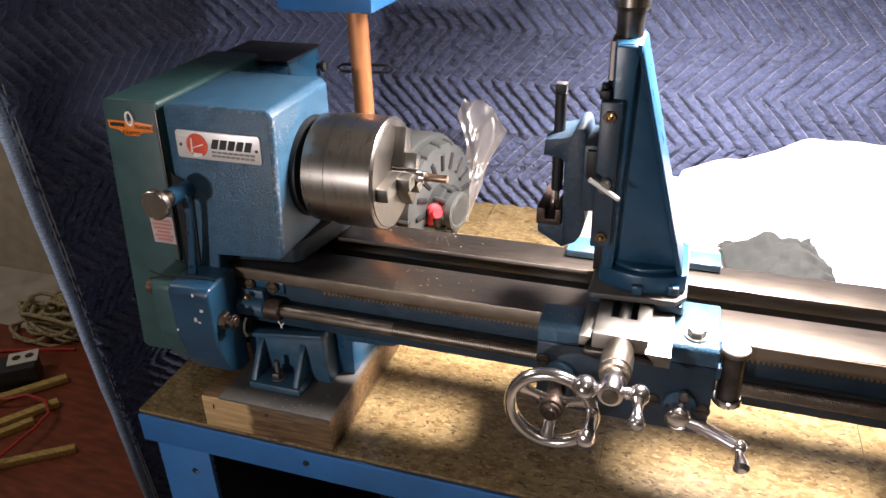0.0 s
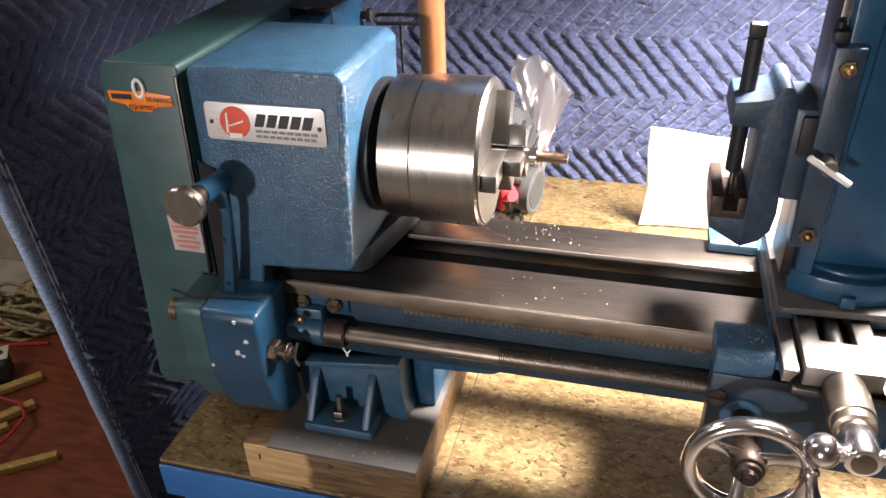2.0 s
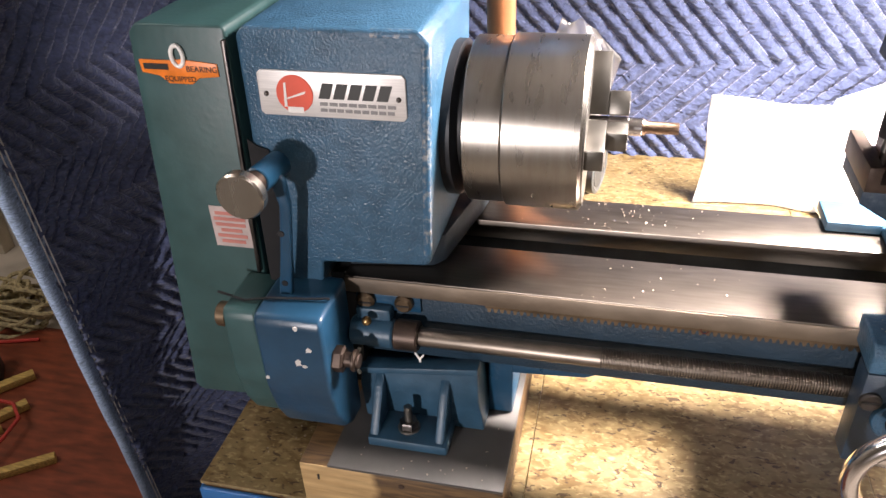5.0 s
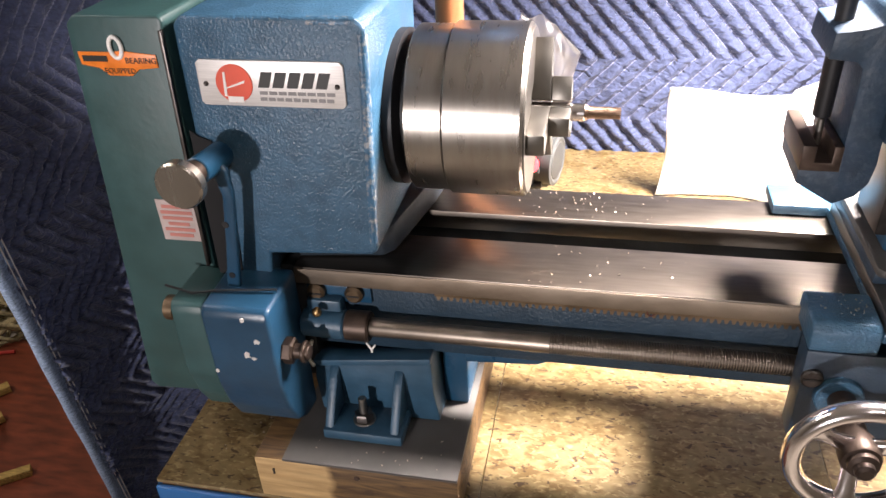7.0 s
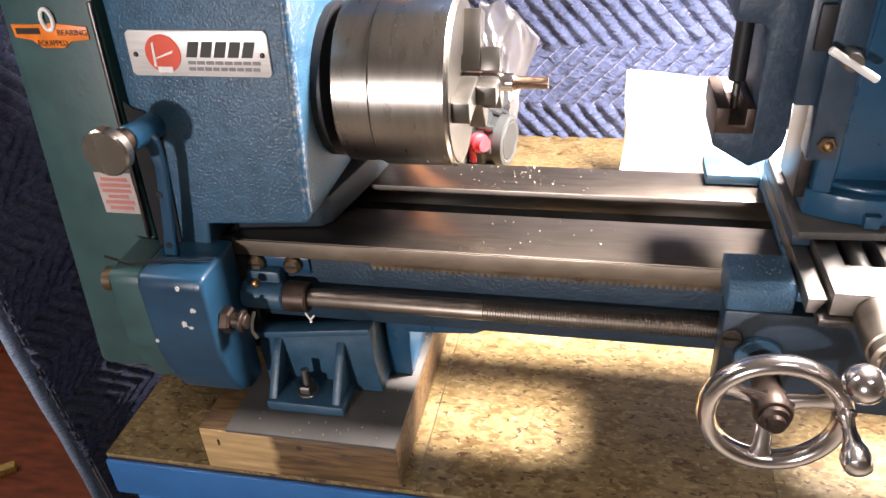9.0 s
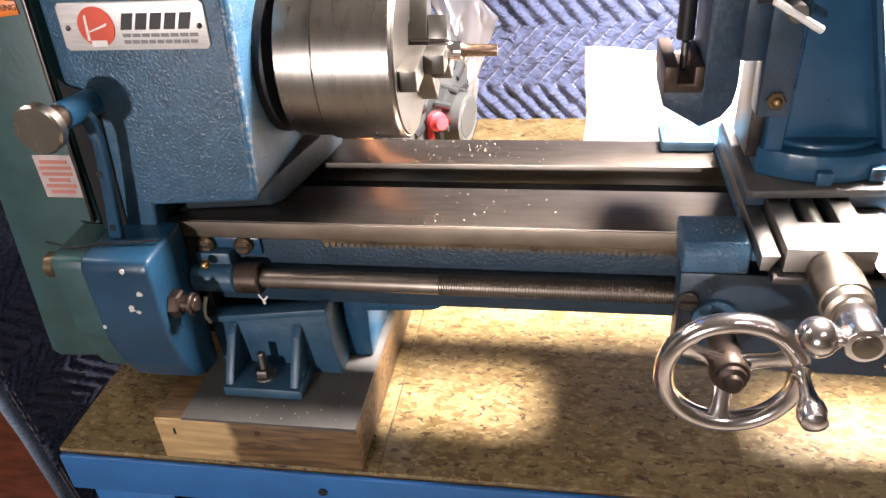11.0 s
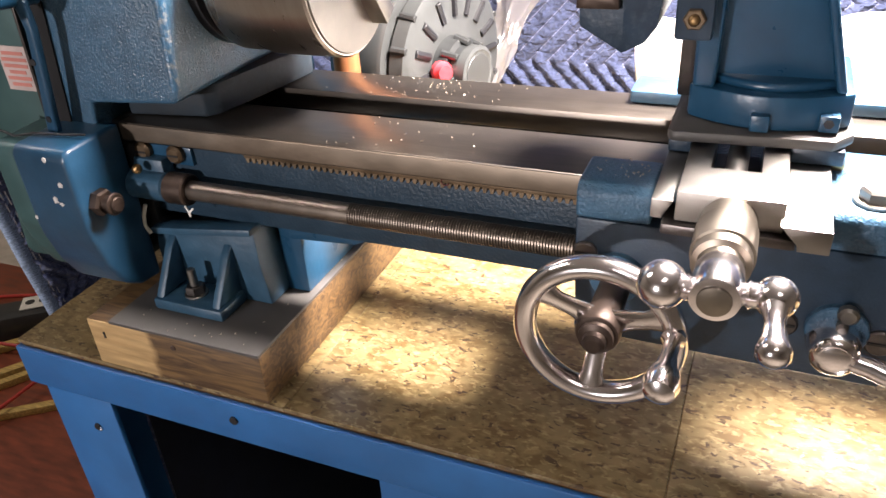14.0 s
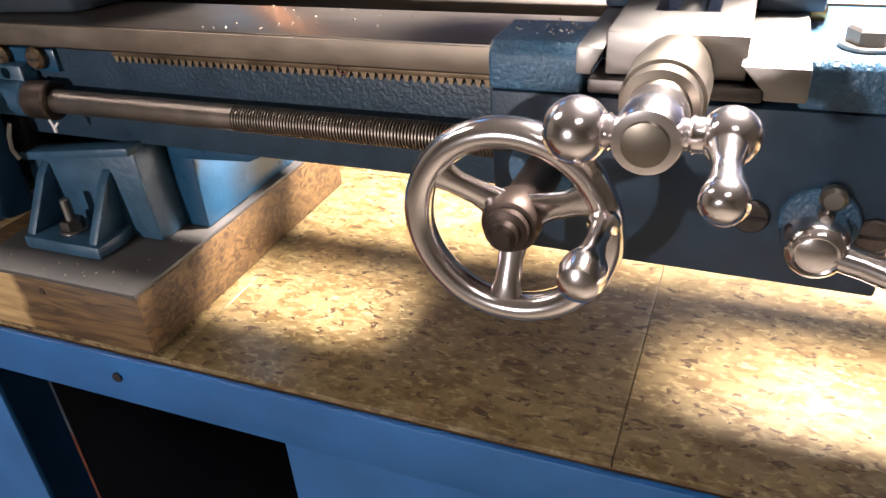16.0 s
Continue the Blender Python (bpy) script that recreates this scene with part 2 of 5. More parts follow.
def tile_material():
    m = material("vinyl_tile", (0.200, 0.144, 0.066), 0.33, vary=0.10, scale=60, bump=0.06, bump_scale=200)
    t = m.node_tree
    b = t.nodes["Principled BSDF"]
    co = next(n for n in t.nodes if n.type == "TEX_COORD")
    base = b.inputs["Base Color"].links[0].from_socket
    mp = t.nodes.new("ShaderNodeMapping")
    mp.inputs["Scale"].default_value = (0.75, 1.3, 1)
    mp.inputs["Rotation"].default_value = (0, 0, 0.25)
    t.links.new(co.outputs["Object"], mp.inputs[0])
    last = base
    for scale, lo, hi, colour in ((110, 0.44, 0.62, (0.125, 0.078, 0.028)), (230, 0.54, 0.68, (0.30, 0.235, 0.12)),
                                  (190, 0.605, 0.67, (0.055, 0.030, 0.014))):
        n = t.nodes.new("ShaderNodeTexNoise")
        n.inputs["Scale"].default_value, n.inputs["Detail"].default_value = scale, 2.5
        n.inputs["Distortion"].default_value = 0.6
        shift = t.nodes.new("ShaderNodeVectorMath")
        shift.inputs[1].default_value = (scale * 0.37, scale * 0.11, 0)
        t.links.new(mp.outputs[0], shift.inputs[0])
        t.links.new(shift.outputs[0], n.inputs["Vector"])
        r = t.nodes.new("ShaderNodeMapRange")
        r.inputs[1].default_value, r.inputs[2].default_value = lo, hi
        t.links.new(n.outputs["Fac"], r.inputs[0])
        mix = t.nodes.new("ShaderNodeMix")
        mix.data_type = "RGBA"
        t.links.new(r.outputs[0], mix.inputs[0])
        t.links.new(last, mix.inputs[6])
        mix.inputs[7].default_value = (*colour, 1)
        last = mix.outputs[2]
    t.links.new(last, b.inputs["Base Color"])
    return m


TILE = tile_material()
# the quilt's stitching: zigzag lines PITCH apart that turn every HALF metres of height
PITCH, HALF, SWING, TURN_Z = 0.0219, 0.075, 0.070, 1.13


def quilt_material():
    m = material("quilted_blue_fabric", (0.070, 0.089, 0.178), 0.85, vary=0.16, scale=220, bump=0.9, bump_scale=150, second=(0.036, 0.049, 0.110), second_scale=30, second_amount=0.6)
    t = m.node_tree
    b = t.nodes["Principled BSDF"]
    b.inputs["Sheen Weight"].default_value = 0.25
    base = b.inputs["Base Color"].links[0].from_socket
    uv = t.nodes.new("ShaderNodeUVMap")
    sep = t.nodes.new("ShaderNodeSeparateXYZ")
    t.links.new(uv.outputs[0], sep.inputs[0])

    def maths(op, a, c=0.0):
        n = t.nodes.new("ShaderNodeMath")
        n.operation = op
        for i, v in enumerate((a, c)):
            if isinstance(v, (int, float)):
                n.inputs[i].default_value = v
            else:
                t.links.new(v, n.inputs[i])
        return n.outputs[0]

    u, z = sep.outputs[0], sep.outputs[1]
    zig = maths("MULTIPLY", maths("PINGPONG", maths("SUBTRACT", z, TURN_Z), HALF), SWING / HALF)
    p = maths("DIVIDE", maths("ADD", u, zig), PITCH)
    line = maths("LESS_THAN", maths("PINGPONG", p, 0.5), 0.037)
    dash = maths("GREATER_THAN", maths("FRACT", maths("DIVIDE", z, 0.0030)), 0.22)
    mask = maths("MULTIPLY", maths("MULTIPLY", line, dash), 0.8)
    mix = t.nodes.new("ShaderNodeMix")
    mix.data_type = "RGBA"
    t.links.new(mask, mix.inputs[0])
    t.links.new(base, mix.inputs[6])
    mix.inputs[7].default_value = (0.30, 0.31, 0.46, 1)
    t.links.new(mix.outputs[2], b.inputs["Base Color"])
    groove = maths("MINIMUM", maths("DIVIDE", maths("PINGPONG", p, 0.5), 0.16), 1.0)
    bump = t.nodes.new("ShaderNodeBump")
    bump.inputs["Strength"].default_value, bump.inputs["Distance"].default_value = 0.45, 0.003
    t.links.new(groove, bump.inputs["Height"])
    t.links.new(b.inputs["Normal"].links[0].from_socket, bump.inputs["Normal"])
    wrinkle = t.nodes.new("ShaderNodeTexNoise")
    wrinkle.inputs["Scale"].default_value, wrinkle.inputs["Detail"].default_value = 95, 3
    wrinkle.inputs["Distortion"].default_value = 0.8
    squash = t.nodes.new("ShaderNodeMapping")
    squash.inputs["Scale"].default_value = (0.8, 1.5, 1)
    t.links.new(uv.outputs[0], squash.inputs[0])
    t.links.new(squash.outputs[0], wrinkle.inputs["Vector"])
    pucker = t.nodes.new("ShaderNodeBump")
    pucker.inputs["Strength"].default_value, pucker.inputs["Distance"].default_value = 0.95, 0.007
    t.links.new(wrinkle.outputs["Fac"], pucker.inputs["Height"])
    t.links.new(bump.outputs[0], pucker.inputs["Normal"])
    t.links.new(pucker.outputs[0], b.inputs["Normal"])
    return m


QUILT = quilt_material()


def film_material():
    m = bpy.data.materials.new("clear_plastic_film")
    m.use_nodes = True
    t = m.node_tree
    t.nodes.remove(t.nodes["Principled BSDF"])
    clear, gloss = t.nodes.new("ShaderNodeBsdfTransparent"), t.nodes.new("ShaderNodeBsdfGlossy")
    milk = t.nodes.new("ShaderNodeBsdfTranslucent")
    clear.inputs[0].default_value = (0.93, 0.92, 0.91, 1)
    gloss.inputs["Roughness"].default_value = 0.34
    gloss.inputs[0].default_value = (0.9, 0.88, 0.86, 1)
    milk.inputs[0].default_value = (0.8, 0.78, 0.75, 1)
    n = t.nodes.new("ShaderNodeTexNoise")
    n.inputs["Scale"].default_value, n.inputs["Detail"].default_value = 6, 2
    bp = t.nodes.new("ShaderNodeBump")
    bp.inputs["Strength"].default_value, bp.inputs["Distance"].default_value = 0.7, 0.004
    t.links.new(n.outputs["Fac"], bp.inputs["Height"])
    t.links.new(bp.outputs[0], gloss.inputs["Normal"])
    one, two = t.nodes.new("ShaderNodeMixShader"), t.nodes.new("ShaderNodeMixShader")
    one.inputs[0].default_value, two.inputs[0].default_value = 0.30, 0.16
    t.links.new(clear.outputs[0], one.inputs[1])
    t.links.new(gloss.outputs[0], one.inputs[2])
    t.links.new(one.outputs[0], two.inputs[1])
    t.links.new(milk.outputs[0], two.inputs[2])
    t.links.new(two.outputs[0], t.nodes["Material Output"].inputs[0])
    return m


FILM = film_material()


# ---- building helpers ----
def link(name, bm, mat, parent=None, label="", sharp=38):
    """Links a bmesh as one mesh object; a part takes over its thing's origin."""
    me = bpy.data.meshes.new(name)
    base = Vector((0, 0, 0))
    if parent is not None:
        base = Vector(parent["base"])
    bmesh.ops.translate(bm, verts=bm.verts, vec=-base)
    bm.normal_update()
    bm.to_mesh(me)
    bm.free()
    me.materials.append(mat)
    me.polygons.foreach_set("use_smooth", [True] * len(me.polygons))
    me.set_sharp_from_angle(angle=radians(sharp))
    ob = new(name, me)
    if parent is not None:
        ob.parent = parent
        ob["base"] = tuple(base)
    if label:
        ob["label"] = label
    return ob


part = link


def thing(name, base, label, category, group=""):
    ob = new(name)
    ob.empty_display_size = 0.05
    ob.location = base
    ob["base"] = tuple(base)
    return tagged(ob, label, category, group)


def setting(name, bm, mat, label, category):
    return tagged(link(name, bm, mat), label, category, kind="structure")


def rbox(x0, x1, y0, y1, z0, z1, r=0.0015, seg=2, bm=None):
    bm = bm or bmesh.new()
    made = bmesh.ops.create_cube(bm, size=1)["verts"]
    for v in made:
        v.co = Vector((x0 + (v.co.x + 0.5) * (x1 - x0), y0 + (v.co.y + 0.5) * (y1 - y0), z0 + (v.co.z + 0.5) * (z1 - z0)))
    if r:
        edges = {e for v in made for e in v.link_edges}
        bmesh.ops.bevel(bm, geom=list(edges), offset=min(r, 0.45 * min(x1 - x0, y1 - y0, z1 - z0)), segments=seg, affect="EDGES", profile=0.5)
    return bm


def prism(outline, axis, a, b, r=0.001, seg=2, bm=None):
    """A closed outline, given in the two other axes in order, drawn out along an axis from a to b."""
    bm = bm or bmesh.new()

    def place(p, d):
        return {"x": (d, p[0], p[1]), "y": (p[0], d, p[1]), "z": (p[0], p[1], d)}[axis]

    lo, hi = [bm.verts.new(place(p, a)) for p in outline], [bm.verts.new(place(p, b)) for p in outline]
    n = len(outline)
    faces = [bm.faces.new(lo), bm.faces.new(hi[::-1])]
    for i in range(n):
        faces.append(bm.faces.new((lo[i], hi[i], hi[(i + 1) % n], lo[(i + 1) % n])))
    bmesh.ops.recalc_face_normals(bm, faces=faces)
    if r:
        edges = {e for f in faces for e in f.edges}
        bmesh.ops.bevel(bm, geom=list(edges), offset=r, segments=seg, affect="EDGES", profile=0.5, clamp_overlap=True)
    return bm


def spun(profile, origin, axis, n=40, bm=None):
    """A profile of (distance along the axis, radius) spun round it; ends closed."""
    bm = bm or bmesh.new()
    turn = Vector(axis).normalized().to_track_quat("Z", "Y").to_matrix()
    origin = Vector(origin)
    rings = []
    for d, r in profile:
        rings.append([bm.verts.new(origin + turn @ Vector((r * math.cos(2 * math.pi * i / n), r * math.sin(2 * math.pi * i / n), d))) for i in range(n)])
    faces = [bm.faces.new((p[i], p[(i + 1) % n], q[(i + 1) % n], q[i])) for p, q in zip(rings, rings[1:]) for i in range(n)]
    faces += [bm.faces.new(rings[0][::-1]), bm.faces.new(rings[-1])]
    bmesh.ops.recalc_face_normals(bm, faces=faces)
    return bm


def rod(a, b, r, n=20, bevel=0.0006, bm=None):
    a, b = Vector(a), Vector(b)
    d = (b - a).length
    e = min(bevel, r * 0.4, d * 0.3)
    return spun([(0, r - e), (e, r), (d - e, r), (d, r - e)], a, b - a, n, bm)


def hexagon(a, b, r, bm=None):
    a, b = Vector(a), Vector(b)
    d = (b - a).length
    return spun([(0, r), (d * 0.8, r), (d, r * 0.85)], a, b - a, 6, bm)


def ball(c, r, bm=None, n=20):
    bm = bm or bmesh.new()
    bmesh.ops.create_uvsphere(bm, u_segments=n, v_segments=n // 2, radius=r, matrix=Matrix.Translation(c))
    return bm


def pipe(points, r, n=10, bm=None, closed=False):
    """A round bar along a line of points."""
    bm = bm or bmesh.new()
    pts = [Vector(p) for p in points]
    rings, count = [], len(pts)
    up = None
    for i, p in enumerate(pts):
        before, after = pts[(i - 1) % count if closed else max(i - 1, 0)], pts[(i + 1) % count if closed else min(i + 1, count - 1)]
        d = (after - before).normalized()
        if up is None:
            up = d.orthogonal().normalized()
        up = (up - d * up.dot(d)).normalized()
        side = d.cross(up)
        rings.append([bm.verts.new(p + r * (math.cos(2 * math.pi * k / n) * up + math.sin(2 * math.pi * k / n) * side)) for k in range(n)])
    pairs = list(zip(rings, rings[1:]))
    faces = [bm.faces.new((p[k], p[(k + 1) % n], q[(k + 1) % n], q[k])) for p, q in pairs for k in range(n)]
    if closed:
        p, q = rings[-1], rings[0]
        off = min(range(n), key=lambda o: (p[0].co - q[o].co).length)
        faces += [bm.faces.new((p[k], p[(k + 1) % n], q[(k + 1 + off) % n], q[(k + off) % n])) for k in range(n)]
    else:
        faces += [bm.faces.new(rings[0][::-1]), bm.faces.new(rings[-1])]
    bmesh.ops.recalc_face_normals(bm, faces=faces)
    return bm


def writing(name, text, size, m, mat, parent, slant=0.0):
    cu = bpy.data.curves.new(name, "FONT")
    cu.body, cu.size, cu.align_x, cu.align_y, cu.extrude, cu.shear = text, size, "CENTER", "CENTER", 0.0001, slant
    tmp = new(name, cu)
    me = bpy.data.meshes.new_from_object(tmp.evaluated_get(bpy.context.evaluated_depsgraph_get()))
    bpy.data.objects.remove(tmp)
    bm = bmesh.new()
    bm.from_mesh(me)
    bmesh.ops.transform(bm, matrix=m, verts=bm.verts)
    return part(name, bm, mat, parent)


# ---- the room ----
setting("floor", rbox(-3.2, 3.2, -3.2, 3.2, -0.1, 0.0, 0), FLOOR, "worn tan concrete workshop floor", "floor")
setting("wall_north", rbox(-3.2, 3.2, 1.35, 1.45, 0, 2.5, 0), WALL, "plain beige painted workshop wall", "wall")
setting("wall_south", rbox(-3.2, 3.2, -3.3, -3.2, 0, 2.5, 0), WALL, "plain beige painted workshop wall", "wall")
setting("wall_west", rbox(-3.3, -3.2, -3.3, 1.45, 0, 2.5, 0), WALL, "plain beige painted workshop wall", "wall")
setting("wall_east", rbox(3.2, 3.3, -3.3, 1.45, 0, 2.5, 0), WALL, "plain beige painted workshop wall", "wall")
setting("ceiling", rbox(-3.3, 3.3, -3.3, 1.45, 2.5, 2.6, 0), CEIL, "plain white painted ceiling", "ceiling")

# ---- the bench ----
TOP, WAYS = 0.860, 1.022          # heights of the bench top and of the lathe's ways
bench = thing("workbench", (0.5, 0.24, 0), "blue-painted steel workbench topped with mottled tan vinyl tiles", "workbench")
part("top_board", rbox(-0.111, 1.42, -0.0455, 0.534, TOP - 0.020, TOP - 0.0035, 0.001), WOOD, bench, "bare wooden board edge under the tiles")
front = rbox(-0.112, 1.42, -0.050, -0.046, 0.8225, TOP - 0.004, 0.0012)
part("front_rail", front, BENCH_BLUE, bench)
part("end_rail", rbox(-0.1125, -0.1085, -0.046, 0.53, 0.8225, TOP - 0.004, 0.0012), BENCH_BLUE, bench)
part("back_rail", rbox(-0.1085, 1.42, 0.526, 0.530, 0.8225, TOP - 0.021, 0.0012), BENCH_BLUE, bench)


def leg(x0, x1, y0, y1):
    bm = rbox(x0, x1, y0, y0 + 0.004, 0, 0.8225, 0.001)
    return rbox(x0, x0 + 0.004, y0 + 0.004, y1, 0, 0.8225, 0.001, bm=bm)


part("leg", leg(-0.096, -0.034, -0.0495, 0.02), BENCH_BLUE, bench)
part("leg", leg(-0.096, -0.034, 0.505, 0.526), BENCH_BLUE, bench)
part("leg", leg(1.33, 1.40, -0.0495, 0.02), BENCH_BLUE, bench)
part("leg", leg(1.33, 1.40, 0.505, 0.526), BENCH_BLUE, bench)
# inner panels, coloured dark for the unlit inside
part("side_panel", rbox(-0.090, -0.087, 0.02, 0.45, 0.10, 0.8225, 0.001), UNLIT_PANEL, bench)
part("back_panel", rbox(-0.087, 1.33, 0.50, 0.503, 0.10, 0.8225, 0.001), UNLIT_PANEL, bench)
part("drawer_front", rbox(0.180, 1.30, -0.047, -0.030, 0.40, 0.8205, 0.002), BENCH_BLUE, bench)
part("drawer_side", rbox(0.184, 0.187, -0.030, 0.45, 0.40, 0.8205, 0.0005), UNLIT_PANEL, bench)
for x, z in ((0.079, 0.8415), (0.45, 0.8405), (-0.056, 0.7935), (-0.056, 0.60)):
    part("bolt_hole", rod((x, -0.0515 if z > 0.82 else -0.0508, z), (x, -0.046, z), 0.0031, 20, 0.0003), BLACK, bench)
for x, z in ((-0.0525, 0.7925),):
    part("bolt_tip", ball((x, -0.0505, z), 0.0014, n=10), CHROME, bench)

# ---- block, sheet and lathe ----
block = thing("wooden_block", (0.04, 0.06, TOP), "pale pine riser block with a dark knot on the bench", "wood block")
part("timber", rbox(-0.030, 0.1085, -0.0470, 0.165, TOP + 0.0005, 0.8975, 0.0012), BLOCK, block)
part("knot", spun([(0, 0.0022), (0.0006, 0.0018)], (0.041, -0.0470, 0.8895), (0, -1, 0), 10), material("dark_knot", (0.035, 0.018, 0.010), 0.7, scale=200), block, "small dark knot")
part("nail_hole", rbox(-0.018, -0.0165, -0.0476, -0.0466, 0.884, 0.889, 0.0002), BLACK, block)
sheet = tagged(link("steel_sheet", rbox(-0.0095, 0.1083, -0.0475, 0.14, 0.8976, 0.9000, 0.0005), PLATE_STEEL), "thin grey steel sheet under the lathe foot", "metal sheet")

lathe = thing("metal_lathe", (0.2, 0.06, 0.9), "small blue metal-turning lathe with worn steel bed ways", "lathe")
END = 1.05
# bed: two ways on a cast web
part("front_way", prism([(0.0, 1.0095), (0.0, WAYS), (0.0465, WAYS), (0.0465, 1.0085), (0.04, 1.0065), (0.006, 1.0075)], "x", 0.0, END, 0.0007), WAY, lathe, "worn ground steel front way")
part("rear_way", prism([(0.0795, 1.0085), (0.0795, WAYS), (0.1185, WAYS), (0.1185, 1.0095), (0.112, 1.0065), (0.086, 1.0065)], "x", 0.0, END, 0.0007), WAY, lathe)
part("way_edge", rbox(0.0004, END - 0.001, -0.0009, -0.0002, 1.0105, 1.0212, 0.0002), WAY_EDGE, lathe, "bare steel edge of the front way")
part("bed_web", prism([(0.008, 0.957), (0.0065, 1.0074), (0.034, 1.0064), (0.034, 0.975), (0.030, 0.957)], "x", 0.006, END - 0.01, 0.001), BED_BLUE, lathe)
part("bed_web", prism([(0.088, 0.957), (0.088, 1.0064), (0.113, 1.0064), (0.113, 0.957)], "x", 0.006, END - 0.01, 0.001), SHADED_CASTING, lathe)
for x0, x1 in ((0.006, 0.105), (0.262, 0.335), (0.56, 0.59), (0.85, 1.03)):
    part("bed_rib", rbox(x0, x1, 0.0345, 0.0875, 0.958, 0.984, 0.002), SHADED_CASTING, lathe)
part("bed_skirt", prism([(0.105, 0.957), (0.160, 0.957), (0.152, 0.953), (0.105, 0.950)], "y", 0.009, 0.030, 0.0008), BLUE_SMOOTH, lathe)
# rack under the front way
bm = rbox(0.089, 0.98, 0.0016, 0.0062, 1.0068, 1.0098, 0.0003)
for i in range(221):
    x = 0.0900 + i * 0.0040
    prism([(x, 1.0069), (x + 0.0030, 1.0069), (x + 0.0022, 1.0040), (x + 0.0008, 1.0040)], "y", 0.0017, 0.0061, 0, bm=bm)
part("rack", bm, material("rack_steel", (0.22, 0.165, 0.11), 0.45, 1.0, vary=0.15, scale=80, second=(0.2, 0.13, 0.08), second_scale=20), lathe, "brownish steel gear rack")
part("paint_mark", pipe([(0.2175 + 0.0022 * math.cos(a), 0.0014, 1.0078 + 0.0022 * math.sin(a)) for a in np.linspace(0.6, 6.0, 16)], 0.00035, 6), material("dark_red_paint", (0.10, 0.014, 0.012), 0.6), lathe, "dark red marking on the rack")
# dark filler; the gearbox's shadow is put into its colour
part("bed_end", rbox(-0.0105, 0.0055, 0.0040, 0.1000, 0.9300, 1.0205, 0.001), SHADED_CASTING, lathe, "end of the bed, coloured dark for the gearbox's shadow")
# foot with ribs, flange, stud and nut
foot = part("foot", prism([(0.003, 0.9005), (0.001, 0.930), (0.0035, 0.9455), (0.084, 0.9560), (0.0845, 0.930), (0.088, 0.9005)], "y", 0.001, 0.118, 0.002), FOOT_BLUE, lathe)
part("foot_flange", rbox(0.0125, 0.0675, -0.026, 0.003, 0.9003, 0.9085, 0.0018), FOOT_BLUE, foot)
part("foot_lip", prism([(0.0035, 0.9435), (0.0035, 0.9485), (0.0845, 0.9590), (0.0845, 0.9540)], "y", -0.003, 0.010, 0.001), FOOT_BLUE, foot)
for x in (0.0135, 0.0585):
    part("foot_rib", prism([(0.002, 0.908), (-0.024, 0.9083), (-0.005, 0.937), (0.002, 0.944)], "x", x, x + 0.0065, 0.0014), FOOT_BLUE, foot)
part("stud", rod((0.0385, -0.0125, 0.907), (0.0385, -0.0125, 0.9285), 0.0028), STEEL, foot, "threaded steel stud")
part("nut", hexagon((0.0385, -0.0125, 0.9105), (0.0385, -0.0125, 0.9160), 0.0066), DARK_STEEL, foot)
part("washer", rod((0.0385, -0.0125, 0.9085), (0.0385, -0.0125, 0.9103), 0.0078), STEEL, foot)
part("foot_bracket", rbox(0.0868, 0.104, 0.022, 0.118, 0.9004, 0.957, 0.0015), BLUE_SMOOTH, lathe)

# headstock
head = part("headstock", prism([(-0.0435, 1.012), (-0.0435, 1.172), (-0.039, 1.1768), (0.057, 1.1768), (0.0625, 1.1715), (0.0590, 1.043), (0.0555, 1.0400), (-0.0090, 1.0360), (-0.0115, 1.012)], "y", -0.0080, 0.104, 0.0032, 3), BLUE, lathe, "headstock casing in hammered blue enamel, worn bare at one corner")
# the chuck's shadow on this casting is put into its dark colour
part("headstock_base", prism([(0.0, 0.011), (0.054, 0.018), (0.060, 0.026), (0.072, 0.088), (0.075, 0.112), (0.0, 0.112)], "z", WAYS + 0.0003, 1.0420, 0.002), GRIMY_SHADED, lathe, "grimy blue casting under the headstock, darkened for the chuck's shadow")
WORN = material("worn_bare_edge", (0.028, 0.090, 0.162), 0.36, 0.2, vary=0.1, scale=90, bump=0.5, bump_scale=640, second=(0.40, 0.36, 0.30), second_scale=260, second_amount=0.7)


def corner_x(z):
    return 0.0590 + (z - 1.043) * 0.0035 / 0.1285 - 0.0031


worn = [part("worn_edge", rod((corner_x(1.0465), -0.0049, 1.0465), (corner_x(1.1695), -0.0049, 1.1695), 0.00335, 20, 0.0016), WORN, lathe, "corner with the paint worn through to bare metal")]
worn.append(part("worn_edge", rod((0.030, -0.0049, 1.1737), (0.0550, -0.0049, 1.1737), 0.00325, 16, 0.0016), WORN, lathe))
part("cable_tie", pipe([(0.0055, -0.0030, 0.9660), (0.0032, -0.0045, 0.9590), (0.0020, -0.0050, 0.9510), (0.0042, -0.0040, 0.9450)], 0.0013, 8), BEIGE, lathe, "cream cable tie")
part("thin_wire", pipe([(-0.0700, -0.0310, 1.0230), (-0.0520, -0.0330, 1.0205), (-0.0350, -0.0320, 1.0235), (-0.0150, -0.0300, 1.0238), (0.0010, -0.0280, 1.0245)], 0.0008, 6), BLACK, lathe, "thin black wire")
part("spindle_flange", spun([(0, 0.047), (0.006, 0.047), (0.008, 0.036), (0.0125, 0.036)], (0.0608, 0.062, 1.105), (1, 0, 0), 48), BLACK, lathe, "black flange behind the chuck")
# unseen box added to keep the work lamp off the left blanket
part("belt_cover", rbox(-0.098, -0.052, 0.2384, 0.310, 0.9300, 1.1300, 0.004, 3), BLUE_SMOOTH, lathe)
